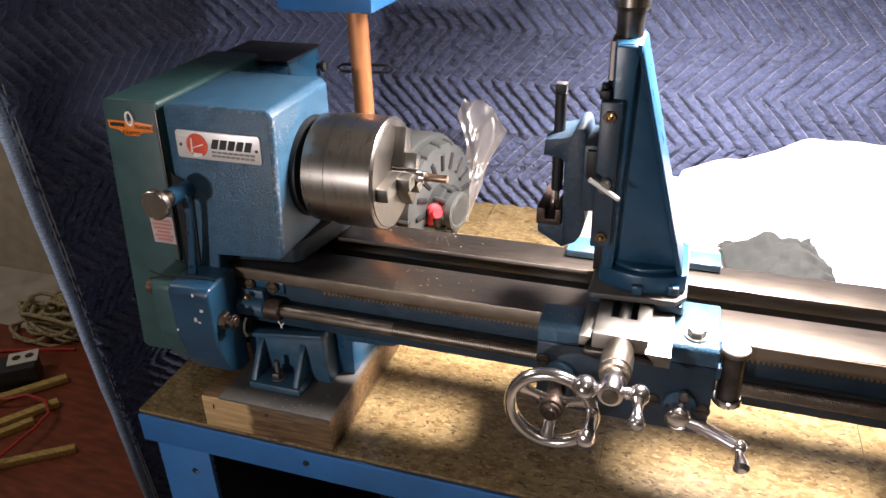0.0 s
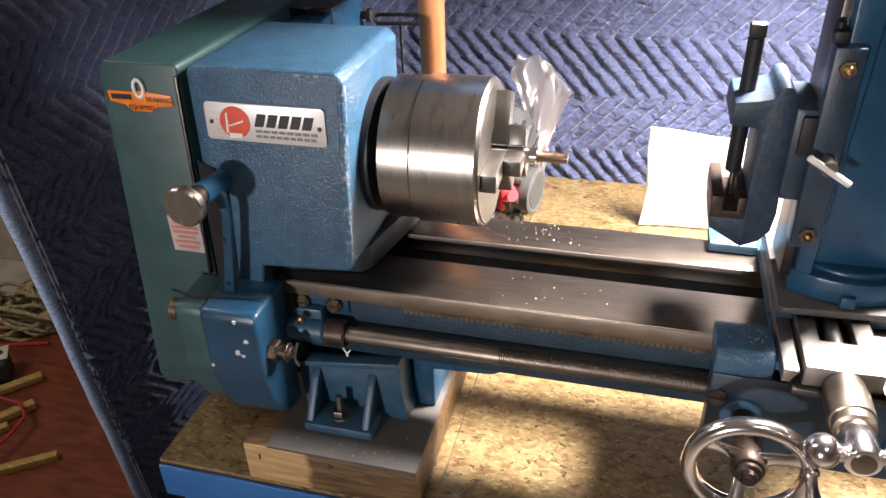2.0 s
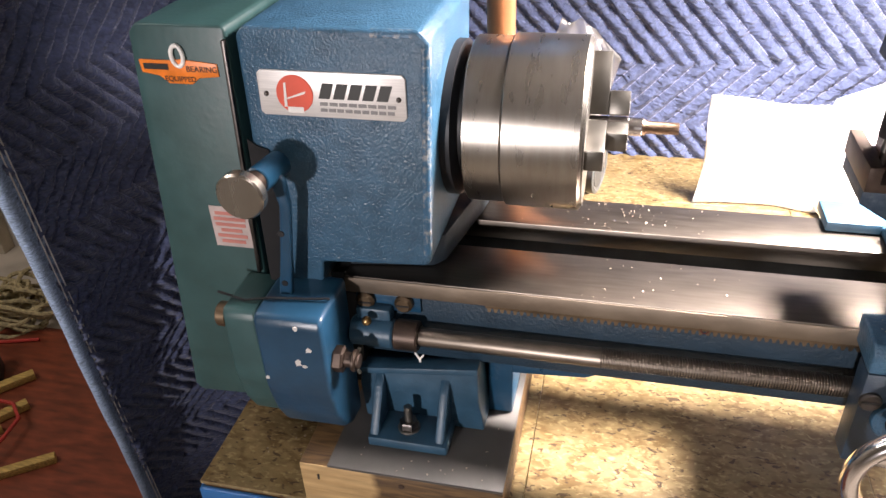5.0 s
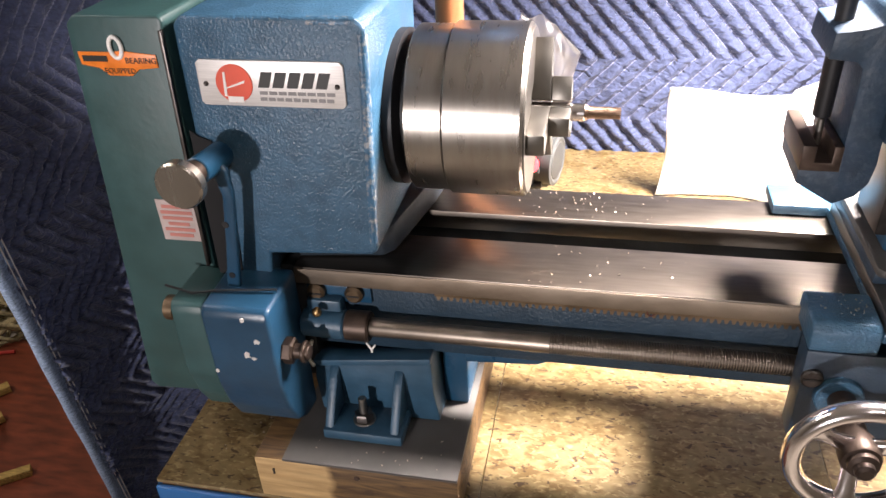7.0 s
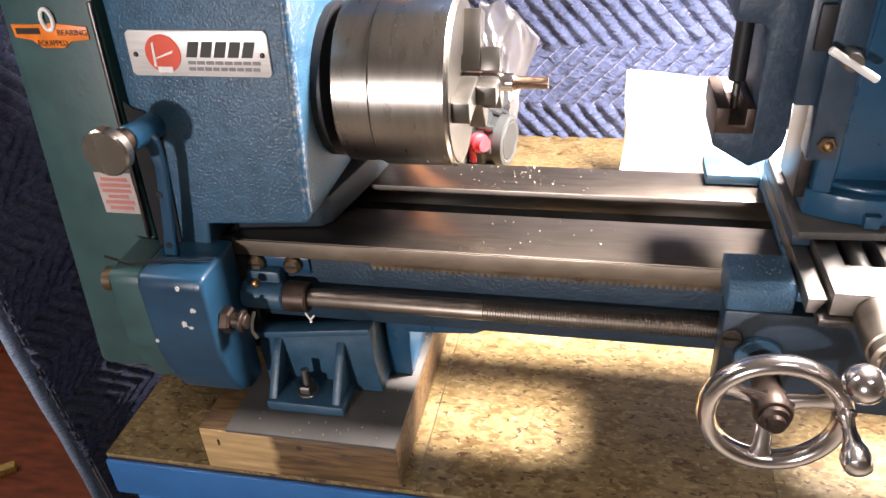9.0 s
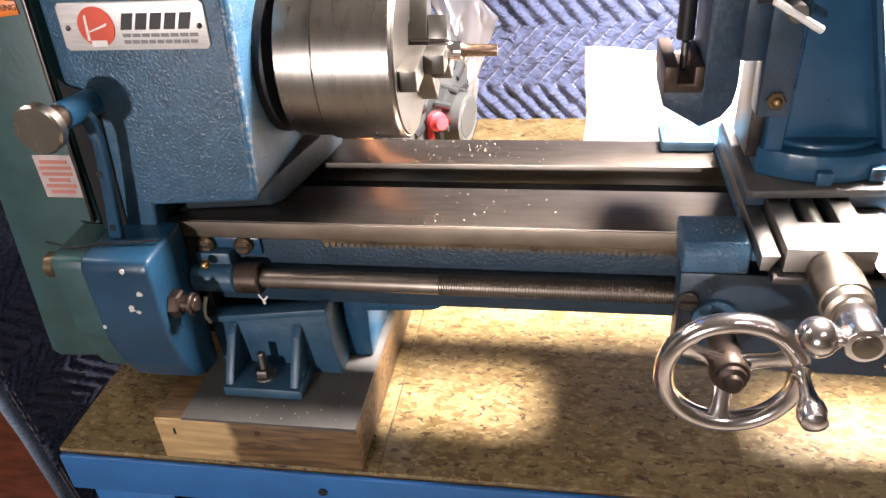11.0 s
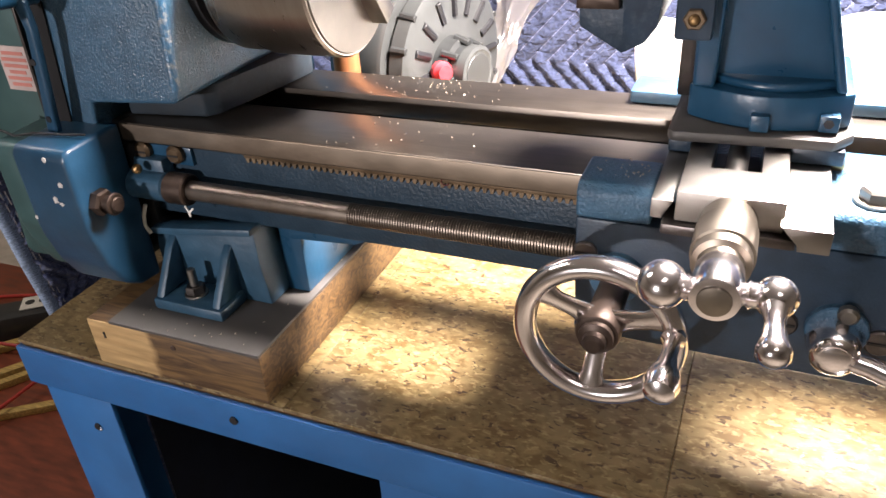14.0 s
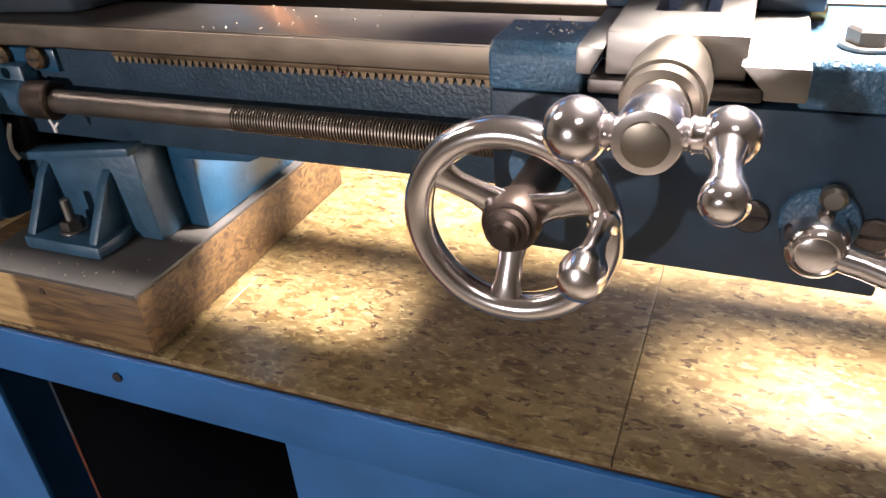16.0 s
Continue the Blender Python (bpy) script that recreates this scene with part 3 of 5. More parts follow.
# cover body under the lid, drawn down out of sight to block the lamp too
part("belt_cover", rbox(-0.098, -0.012, 0.1700, 0.238, 0.9300, 1.1690, 0.004, 3), BLUE_SMOOTH, lathe)
part("cover_lid", rbox(-0.100, -0.0112, 0.164, 0.240, 1.1693, 1.1718, 0.0008), BLACK, lathe)
part("cover_knob", spun([(0, 0.0035), (0.005, 0.0035), (0.006, 0.006), (0.010, 0.006), (0.0115, 0.004)], (-0.0119, 0.2300, 1.150), (1, 0, 0), 20), BLACK, lathe, "black cover knob")
part("headstock_back", rbox(-0.0435, -0.014, 0.1042, 0.1698, 1.05, 1.1660, 0.003), BLUE_SMOOTH, lathe)

# gear guard on the end
guard = part("gear_guard", prism([(-0.1270, 0.911), (-0.1060, 1.172), (-0.1010, 1.1770), (-0.0500, 1.1770), (-0.0478, 1.1745), (-0.0530, 1.018), (-0.0200, 0.918), (-0.024, 0.911), (-0.122, 0.906)], "y", -0.0020, 0.170, 0.0035, 3), GREEN, lathe, "grey-green sheet metal gear guard")
part("guard_edge", prism([(-0.0500, 1.170), (-0.0478, 1.170), (-0.0540, 1.021), (-0.0562, 1.021)], "y", -0.0052, -0.0022, 0.0005), DARK_STEEL, guard)
badge = part("badge", prism([(-0.1030, 1.1572), (-0.0830, 1.1572), (-0.0775, 1.1580), (-0.0560, 1.1560), (-0.0560, 1.1490), (-0.0680, 1.1478), (-0.0730, 1.1440), (-0.0870, 1.1440), (-0.0920, 1.1482), (-0.1025, 1.1500)], "y", -0.0030, -0.0020, 0.0002), ORANGE, lathe, "orange bearing badge decal")
UPRIGHT = Euler((radians(90), 0, 0)).to_matrix().to_4x4()


def on_face(x, y, z):
    return Matrix.Translation((x, y, z)) @ UPRIGHT


part("badge_ring", pipe([(-0.0785 + 0.0035 * math.cos(a), -0.0034, 1.1600 + 0.0058 * math.sin(a)) for a in np.linspace(0, 2 * math.pi, 20, endpoint=False)], 0.0012, 8, closed=True), WHITE_INK, badge)
part("print_bar", rbox(-0.1005, -0.0855, -0.0034, -0.0029, 1.1520, 1.1553, 0), INK, badge)
writing("lettering", "BEARING", 0.0046, on_face(-0.0655, -0.0032, 1.1527), INK, badge)
writing("lettering", "EQUIPPED", 0.0042, on_face(-0.0795, -0.0032, 1.1468), INK, badge)
label = part("warning_label", rbox(-0.0815, -0.0565, -0.0027, -0.0021, 1.0375, 1.0660, 0), PINK, lathe, "faded red and silver warning label")
for z, w in ((1.0615, 0.018), (1.0575, 0.021), (1.0535, 0.020), (1.0495, 0.014), (1.0455, 0.020), (1.0415, 0.016)):
    part("print_bar", rbox(-0.0690 - w / 2, -0.0690 + w / 2, -0.0031, -0.0027, z - 0.0011, z + 0.0011, 0), PINK_INK, label)

# nameplate: riveted aluminium with a red roundel
plate = part("nameplate", prism([(-0.0315, 1.1295), (-0.0335, 1.1315), (-0.0335, 1.1525), (-0.0315, 1.1545), (0.0475, 1.1545), (0.0495, 1.1525), (0.0495, 1.1315), (0.0475, 1.1295)], "y", -0.0096, -0.0081, 0.0004), PLATE, lathe, "riveted aluminium maker's plate with red roundel")
part("roundel", rod((-0.0125, -0.0102, 1.1420), (-0.0125, -0.0095, 1.1420), 0.0105, 40, 0.0002), RED, plate, "red roundel")
part("roundel_foot", rbox(-0.0170, -0.0080, -0.0105, -0.0100, 1.1318, 1.1350, 0), WHITE_INK, plate)
part("script_bar", prism([(-0.0190, 1.1385), (-0.0180, 1.1395), (-0.0060, 1.1440), (-0.0065, 1.1425)], "y", -0.0106, -0.0101, 0), WHITE_INK, plate)
part("script_bar", prism([(-0.0188, 1.1350), (-0.0180, 1.1480), (-0.0168, 1.1485), (-0.0172, 1.1350)], "y", -0.0106, -0.0101, 0), WHITE_INK, plate)
for i in range(5):
    x = 0.0026 + i * 0.0081
    part("print_block", prism([(x - 0.0016, 1.1402), (x + 0.0012, 1.1486), (x + 0.0074, 1.1486), (x + 0.0046, 1.1402)], "y", -0.0101, -0.0095, 0), INK, plate, "slanted black printed shape")
for z, x0, w, n, ink in ((1.1372, 0.0015, 0.0045, 8, GREY_INK), (1.1338, 0.0015, 0.0038, 9, GREY_INK)):
    for i in range(n):
        x = x0 + i * (w + 0.0009)
        part("print_bar", rbox(x, x + w, -0.0100, -0.0095, z - 0.0009, z + 0.0009, 0), ink, plate)
for x in (-0.0290, 0.0455):
    part("rivet", ball((x, -0.0096, 1.1415), 0.0015, n=12), DARK_STEEL, plate)

# tumbler lever beside the guard
lever = part("tumbler_lever", prism([(-0.0330, 1.0200), (-0.0245, 1.0200), (-0.0205, 1.0500), (-0.0160, 1.0840), (-0.0170, 1.1000), (-0.0240, 1.1075), (-0.0300, 1.1045), (-0.0250, 1.0950), (-0.0225, 1.0840), (-0.0275, 1.0500)], "y", -0.0255, -0.0205, 0.0016, 3), GEAR_BLUE, lathe)
part("shaft", rod((-0.0262, -0.0090, 1.1020), (-0.0272, -0.0365, 1.1046), 0.0076), BLUE_SMOOTH, lever)
part("knob_neck", rod((-0.0272, -0.0345, 1.1046), (-0.0274, -0.0420, 1.1053), 0.0064), BROWN_STEEL, lever)
part("plunger_knob", spun([(-0.003, 0.0056), (0.0035, 0.0056), (0.0045, 0.0118), (0.0060, 0.0132), (0.0110, 0.0132), (0.0122, 0.0122)], (-0.0275, -0.0440, 1.1055), (0, -1, 0), 40), TURNED, lever, "bare steel plunger knob")
for x, z in ((-0.0240, 1.0655), (-0.0272, 1.0305)):
    part("locating_hole", rod((x, -0.0260, z), (x, -0.0250, z), 0.0021, 16, 0.0002), BLACK, lever)
# near-black plate paints the slot's inner shade; no recess is cut
SHADE = plain("slot_shadow_black", (0.006, 0.006, 0.007), 0.9)
slot = part("lever_slot", prism([(-0.0455, 1.0150), (-0.0455, 1.1140), (-0.0400, 1.1100), (-0.0335, 1.1080), (-0.0260, 1.0950), (-0.0300, 1.0150)], "y", -0.0092, -0.0079, 0.0004), SHADE, lathe, "flat black patch painted for the shade in the lever's slot")
# the headstock's face leans back a little towards the top
for ob in (head, plate, slot, *plate.children, *worn):
    at = Vector(ob["base"])
    for v in ob.data.vertices:
        if v.co.z + at.z > 1.04 and v.co.y + at.y < 0.03:
            v.co.y += (v.co.z + at.z - 1.04) * 0.055
# gearbox, its shaft and stud
belly = [(-0.002, 0.9120), (-0.020, 0.9140), (-0.0325, 0.9225), (-0.0415, 0.9400), (-0.0470, 0.9610), (-0.0480, 0.9700), (-0.0480, 1.0165), (-0.0445, 1.0215), (-0.002, 1.0225)]
box = part("gearbox", prism(belly, "x", -0.0410, 0.0020, 0.0045, 4), GEAR_BLUE, lathe, "blue gearbox chipped to bare metal")
part("gearbox_wing", prism([(-0.002 + (y + 0.002) * 0.90, 0.917 + (z - 0.912) * 0.93) for y, z in belly], "x", -0.0640, -0.0412, 0.006, 3), GREEN, box)
part("cross_shaft", rod((-0.0620, -0.0360, 1.0105), (-0.0390, -0.0360, 1.0105), 0.0068), GREEN, box)
part("shaft_knob", spun([(0, 0.0065), (0.001, 0.0078), (0.0065, 0.0078), (0.0075, 0.0065)], (-0.0690, -0.0360, 1.0105), (1, 0, 0), 24), BRONZE, box, "tarnished brass shaft knob")
part("stud_nut", hexagon((0.0022, -0.0340, 0.9835), (0.0085, -0.0340, 0.9835), 0.0085), BROWN_STEEL, box)
part("stud", rod((0.0080, -0.0340, 0.9835), (0.0180, -0.0340, 0.9835), 0.0048), BROWN_STEEL, box)
part("stud_collar", rod((0.0135, -0.0340, 0.9835), (0.0160, -0.0340, 0.9835), 0.0070), BROWN_STEEL, box)
for x, z, s in ((-0.0080, 1.000, 0.0030), (-0.0160, 0.9885, 0.0034), (-0.0120, 0.9865, 0.002), (-0.0140, 1.0150, 0.0022), (-0.0380, 0.9740, 0.0018)):
    random.seed(int(abs(x) * 1e5))
    ring = [(x + s * random.uniform(0.4, 1) * math.cos(a), z + s * random.uniform(0.4, 1) * math.sin(a)) for a in np.linspace(0, 5.6, 8)]
    part("paint_chip", prism(ring, "y", -0.0484, -0.0478, 0), PLATE, box, "chip in the paint")

# lead screw with its bracket
SY, SZ = -0.0035, 0.9825
bm = rod((0.0030, SY, SZ), (0.0315, SY, SZ), 0.0096, 32, 0.0012)
rbox(0.0060, 0.0290, SY, 0.0075, SZ - 0.0060, 1.0000, 0.002, bm=bm)
bracket = part("leadscrew_bracket", bm, FOOT_BLUE, lathe, "blue leadscrew bearing with chipped paint")
part("collar", rod((0.0317, SY, SZ), (0.0475, SY, SZ), 0.0101, 32, 0.001), BROWN_STEEL, bracket, "dark steel collar")
part("oiler", ball((0.0160, -0.0110, 0.9965), 0.0032, n=14), BRASS, bracket)
for x in (0.0120, 0.0370):
    clip = part("bracket_screw", spun([(0, 0.0060), (0.003, 0.0060), (0.0048, 0.0042)], (x, 0.0038, 1.0030), (0, -1, 0), 24), BRONZE, bracket, "slotted brown screw")
    part("screw_slot", rbox(x - 0.0042, x + 0.0042, -0.0014, -0.0004, 1.0024, 1.0036, 0), BLACK, clip)
part("bracket_ear", rbox(0.0045, 0.0475, 0.0040, 0.0080, 0.995, 1.0072, 0.001), BLUE_SMOOTH, bracket)
profile = [(0.0, 0.0058), (0.001, 0.0062), (0.1150, 0.0062)]
pitch = 0.00157
for i in range(int((END - 0.10 - 0.160) / pitch)):
    d = 0.1160 + i * pitch
    profile += [(d, 0.0064), (d + pitch * 0.40, 0.0064), (d + pitch * 0.55, 0.0051), (d + pitch * 0.85, 0.0051)]
part("leadscrew", spun(profile, (0.044, SY, SZ), (1, 0, 0), 18), SCREW_STEEL, lathe, "long threaded steel leadscrew")
bm = rod((0.0455, -0.0100, 0.9745), (0.0490, -0.0112, 0.9705), 0.0007, 8)
rod((0.0515, -0.0100, 0.9735), (0.0490, -0.0112, 0.9705), 0.0007, 8, bm=bm)
rod((0.0490, -0.0112, 0.9708), (0.0492, -0.0112, 0.9680), 0.0009, 8, bm=bm)
part("fitting", bm, WHITE_INK, bracket, "small white forked clip")

# chuck
chuck = thing("lathe_chuck", (0.1, 0.062, 1.05), "large bright turned-steel three-jaw chuck on the spindle", "chuck")
AX = (0.0, 0.062, 1.105)


def on_axis(x):
    return (x, AX[1], AX[2])


part("back_plate", spun([(0, 0.0485), (0.0008, 0.0495), (0.0215, 0.0495), (0.0222, 0.0488)], on_axis(0.0735), (1, 0, 0), 72), CHUCK, chuck)
part("body", spun([(0, 0.0500), (0.0008, 0.0512), (0.0430, 0.0512), (0.0445, 0.0500), (0.0447, 0.0180), (0.0420, 0.0165)], on_axis(0.0958), (1, 0, 0), 80), CHUCK, chuck)
part("face", spun([(0, 0.0490), (0.0010, 0.0485), (0.0012, 0.0175), (0.0002, 0.0165)], on_axis(0.1404), (1, 0, 0), 80), FACED, chuck, "dull faced front of the chuck")
for k in range(3):
    a = radians(95 + 120 * k)
    turn = Matrix.Translation(on_axis(0)) @ Matrix.Rotation(a, 4, "X")
    bm = rbox(0.1400, 0.1520, -0.0065, 0.0065, 0.0060, 0.0420, 0.001)
    rbox(0.1520, 0.1640, -0.0060, 0.0060, 0.0058, 0.0200, 0.001, bm=bm)
    bmesh.ops.transform(bm, matrix=turn, verts=bm.verts)
    part("jaw", bm, FACED, chuck)
cutter = thing("milling_cutter", on_axis(0.17), "slender steel cutter with a brownish tip held in the chuck", "cutter")
part("shank", rod(on_axis(0.1390), on_axis(0.1720), 0.0054, 24), CHROME, cutter)
bm = spun([(0, 0.0050), (0.003, 0.0037), (0.0205, 0.0035)], on_axis(0.1720), (1, 0, 0), 20)
part("tip", bm, material("brown_cutter_steel", (0.30, 0.20, 0.14), 0.3, 1.0, vary=0.25, scale=200, stretch=(1, 6, 6)), cutter, "brownish fluted tip")

# ---- carriage ----
L, R = 0.2950, 0.4325
carriage = thing("lathe_carriage", (0.36, 0.04, WAYS), "blue lathe carriage with chrome handles riding on the bed", "carriage")
APRON = -0.0300
part("apron", prism([(L + 0.001, 0.9515), (L, 1.0150), (R, 1.0150), (R - 0.001, 0.9500)], "y", APRON, -0.0135, 0.0016), NAVY, carriage)
part("saddle_wing", prism([(APRON, 1.0152), (APRON, 1.0280), (APRON + 0.004, 1.0322), (0.0015, 1.0322), (0.0015, WAYS + 0.0003), (-0.0015, WAYS + 0.0003), (-0.0015, 1.0152)], "x", L, 0.3285, 0.0018, 3), BLUE, carriage)
part("saddle_wing", prism([(APRON, 1.0152), (APRON, 1.0285), (APRON + 0.003, 1.0318), (0.0350, 1.0318), (0.0350, WAYS + 0.0003), (-0.0015, WAYS + 0.0003), (-0.0015, 1.0152)], "x", 0.3965, R, 0.0015), BLUE, carriage)
part("saddle_bridge", rbox(0.3288, 0.3962, -0.0285, 0.1300, WAYS + 0.0004, 1.0285, 0.001), BLUE, carriage)
part("saddle_rear", rbox(L, 0.3286, 0.1000, 0.1300, WAYS + 0.0005, 1.0300, 0.0015), FOOT_BLUE, carriage)
part("saddle_rear", rbox(0.3964, R, 0.1050, 0.1300, WAYS + 0.0005, 1.0300, 0.0015), FOOT_BLUE, carriage)
# cross slide: two dovetail ways and the slotted slide between them
part("dovetail_way", prism([(0.3295, 1.0275), (0.3295, 1.0362), (0.3385, 1.0362), (0.3345, 1.0286), (0.3345, 1.0275)], "y", -0.0440, 0.1000, 0.0005), STEEL, carriage, "bright steel dovetail way")
part("dovetail_way", prism([(0.3860, 1.0262), (0.3860, 1.0286), (0.3790, 1.0362), (0.3975, 1.0362), (0.3975, 1.0262)], "y", -0.0545, 0.1000, 0.0005), STEEL, carriage, "bright steel dovetail way")
part("dovetail_front", rbox(0.3346, 0.3859, -0.0500, -0.0290, 1.0235, 1.0283, 0.001), DARK_STEEL, carriage)
slide = part("cross_slide", prism([(0.3395, -0.0470), (0.3805, -0.0470), (0.3805, 0.0200), (0.3700, 0.0200), (0.3700, -0.0210), (0.3500, -0.0210), (0.3500, 0.0200), (0.3395, 0.0200)], "z", 1.0290, 1.0425, 0.0006), STEEL, carriage, "bright slotted steel cross slide")
part("feed_screw", rod((0.3600, -0.0210, 1.0370), (0.3600, 0.0300, 1.0370), 0.0046), STEEL, slide)
part("slide_floor", rbox(0.3502, 0.3698, -0.0208, 0.0200, 1.0288, 1.0310, 0), BLACK, slide)
# ball crank
CZ = 1.0318
crank = part("ball_crank", spun([(0, 0.0092), (0.001, 0.0108), (0.010, 0.0112), (0.0104, 0.0118), (0.028, 0.0118), (0.0285, 0.0108), (0.034, 0.0108), (0.035, 0.0086), (0.037, 0.0080)], (0.3605, -0.0470, CZ), (0, -1, 0), 40), DIAL, carriage, "knurled feed dial")
part("hub", spun([(0, 0.0070), (0.002, 0.0086), (0.012, 0.0092), (0.0195, 0.0090), (0.0208, 0.0084), (0.0212, 0.0062)], (0.3605, -0.0835, CZ), (0, -1, 0), 40), CHROME, crank, "chrome crank hub")
part("hub_nut", spun([(0, 0.0060), (0.0010, 0.0058), (0.0016, 0.0030)], (0.3605, -0.1047, CZ), (0, -1, 0), 24), DIAL, crank, "dull round end of the feed screw")
a, b = Vector((0.3425, -0.0990, CZ - 0.0003)), Vector((0.3795, -0.0990, CZ + 0.0015))
d = (b - a).length
part("arm", spun([(0, 0.0046), (0.0075, 0.0044), (0.0085, 0.0050), (0.0094, 0.0040), (0.012, 0.0042), (d - 0.012, 0.0042), (d - 0.0094, 0.0040), (d - 0.0085, 0.0050), (d - 0.0075, 0.0044), (d, 0.0046)], a, b - a, 24), CHROME, crank)
part("counterweight", ball(a, 0.0090, n=28), CHROME, crank)
bm = ball(b, 0.0074, n=28)
grip = [(0, 0.0048), (0.003, 0.0040), (0.007, 0.0033), (0.012, 0.0042), (0.0145, 0.0050), (0.017, 0.0057), (0.0195, 0.0056), (0.0218, 0.0040), (0.0226, 0.002)]
spun(grip, b + Vector((0, -0.005, -0.001)), (0.05, -1, -0.30), 24, bm)
part("grip", bm, CHROME, crank)
# handwheel
wheel = thing("carriage_handwheel", (0.316, -0.075, 0.987), "chrome three-spoked handwheel on the carriage apron", "handwheel")
WC = Vector((0.3165, -0.0750, 0.9870))
RIM = 0.0318
bm = bmesh.new()
N, K = 72, 12
rings = []
for i in range(N):
    t = 2 * math.pi * i / N
    rings.append([bm.verts.new(WC + Vector(((RIM + 0.0050 * math.cos(k * 2 * math.pi / K)) * math.cos(t), 0.0056 * math.sin(k * 2 * math.pi / K), (RIM + 0.0050 * math.cos(k * 2 * math.pi / K)) * math.sin(t)))) for k in range(K)])
for i in range(N):
    p, q = rings[i], rings[(i + 1) % N]
    for k in range(K):
        bm.faces.new((p[k], p[(k + 1) % K], q[(k + 1) % K], q[k]))
bmesh.ops.recalc_face_normals(bm, faces=bm.faces)
part("rim", bm, CHROME, wheel)
for ang in (146, 266, 26):
    t = radians(ang)
    out = Vector((math.cos(t), 0, math.sin(t)))
    side = Vector((-math.sin(t), 0, math.cos(t)))
    bm = bmesh.new()
    loops = []
    for d, w, h, y in ((0.006, 0.0062, 0.0034, 0.006), (0.014, 0.0047, 0.0030, 0.004), (0.022, 0.0044, 0.0028, 0.001), (0.0265, 0.0055, 0.0032, 0.0), (0.0300, 0.0085, 0.0036, 0.0)):
        loops.append([bm.verts.new(WC + out * d + side * w * math.cos(k * math.pi / 6) + Vector((0, y + h * math.sin(k * math.pi / 6), 0))) for k in range(12)])
    for p, q in zip(loops, loops[1:]):
        for k in range(12):
            bm.faces.new((p[k], p[(k + 1) % 12], q[(k + 1) % 12], q[k]))
    bmesh.ops.recalc_face_normals(bm, faces=bm.faces)
    part("spoke", bm, CHROME, wheel)
part("hub", spun([(0, 0.0070), (0.030, 0.0072), (0.036, 0.0096), (0.0455, 0.0098), (0.0470, 0.0090), (0.0474, 0.0076)], WC + Vector((0, 0.0450, 0)), (0, -1, 0), 32), BROWN_STEEL, wheel)
part("hub_nut", spun([(0, 0.0074), (0.003, 0.0074), (0.004, 0.0050), (0.007, 0.0048), (0.0085, 0.0032)], WC + Vector((0, -0.0022, 0)), (0, -1, 0), 24), BROWN_STEEL, wheel, "dark oily hub nut")
t = radians(14)
hp = WC + Vector((RIM * math.cos(t), -0.003, RIM * math.sin(t)))
part("grip", spun([(0, 0.0046), (0.003, 0.0050), (0.005, 0.0034), (0.012, 0.0032), (0.019, 0.0045), (0.0235, 0.0064), (0.028, 0.0070), (0.0325, 0.0058), (0.0345, 0.0028)], hp, (-0.03, -1, -0.10), 24), CHROME, wheel, "chrome turning grip")
part("wheel_boss", rod((0.3155, APRON + 0.001, 0.9870), (0.3155, APRON - 0.0040, 0.9870), 0.0125, 32), BLUE, carriage)
# half-nut lever, plugs, bolt
hl = part("half_nut_lever", spun([(0, 0.0105), (0.003, 0.0112), (0.010, 0.0102), (0.015, 0.0098), (0.0172, 0.0088), (0.0182, 0.0070), (0.0178, 0.0062), (0.0186, 0.0040)], (0.4090, APRON, 0.9740), (0, -1, 0), 32), CHROME, carriage, "chrome half-nut lever")
part("arm", pipe([(0.4090, -0.0425, 0.9735), (0.4230, -0.0440, 0.9710), (0.4400, -0.0480, 0.9675), (0.4550, -0.0530, 0.9640)], 0.0050, 14), CHROME, hl)
bm = ball((0.4550, -0.0530, 0.9640), 0.0062)
spun([(0, 0.0040), (0.006, 0.0036), (0.012, 0.0056), (0.017, 0.0062), (0.020, 0.0030)], (0.4550, -0.0550, 0.9630), (0.1, -1, -0.1), 20, bm)
part("grip", bm, CHROME, hl)
part("lever_boss", rod((0.4095, APRON + 0.001, 0.9780), (0.4095, APRON - 0.0035, 0.9780), 0.0125, 28), BLUE, carriage)
part("button", spun([(0, 0.0042), (0.003, 0.0042), (0.0042, 0.0030)], (0.4120, APRON - 0.0030, 0.9885), (0, -1, 0), 20), STEEL, carriage)
for x, z, r in ((0.3005, 0.9975, 0.0058), (0.3885, 0.9765, 0.0062), (0.4265, 0.9745, 0.0062)):
    plug = part("plug_screw", rod((x, APRON + 0.001, z), (x, APRON - 0.0022, z), r, 28, 0.0008), DARK_STEEL, carriage, "dark slotted plug")
    part("screw_slot", rbox(x - r * 0.8, x + r * 0.8, APRON - 0.0026, APRON - 0.0018, z - 0.0006, z + 0.0006, 0), BLACK, plug)
bolt = part("lock_bolt", hexagon((0.4145, -0.0150, 1.0335), (0.4145, -0.0150, 1.0385), 0.0070), STEEL, carriage)
part("washer", rod((0.4145, -0.0150, 1.0319), (0.4145, -0.0150, 1.0335), 0.0090, 28, 0.0004), STEEL, bolt)
dial = part("thread_dial", rod((0.4430, -0.0260, 0.9900), (0.4430, -0.0260, 1.0300), 0.0088, 28, 0.001), DARK_STEEL, carriage, "upright dark thread dial")
part("dial_cap", rod((0.4430, -0.0260, 1.0300), (0.4430, -0.0260, 1.0350), 0.0110, 32, 0.001), STEEL, dial)
part("dial_gear", rod((0.4430, -0.0260, 0.9840), (0.4430, -0.0260, 0.9900), 0.0108, 24, 0.001), CHROME, dial)
part("dial_arm", rbox(R - 0.001, 0.4430, -0.0300, -0.0220, 1.0060, 1.0160, 0.001), BLUE_SMOOTH, dial)
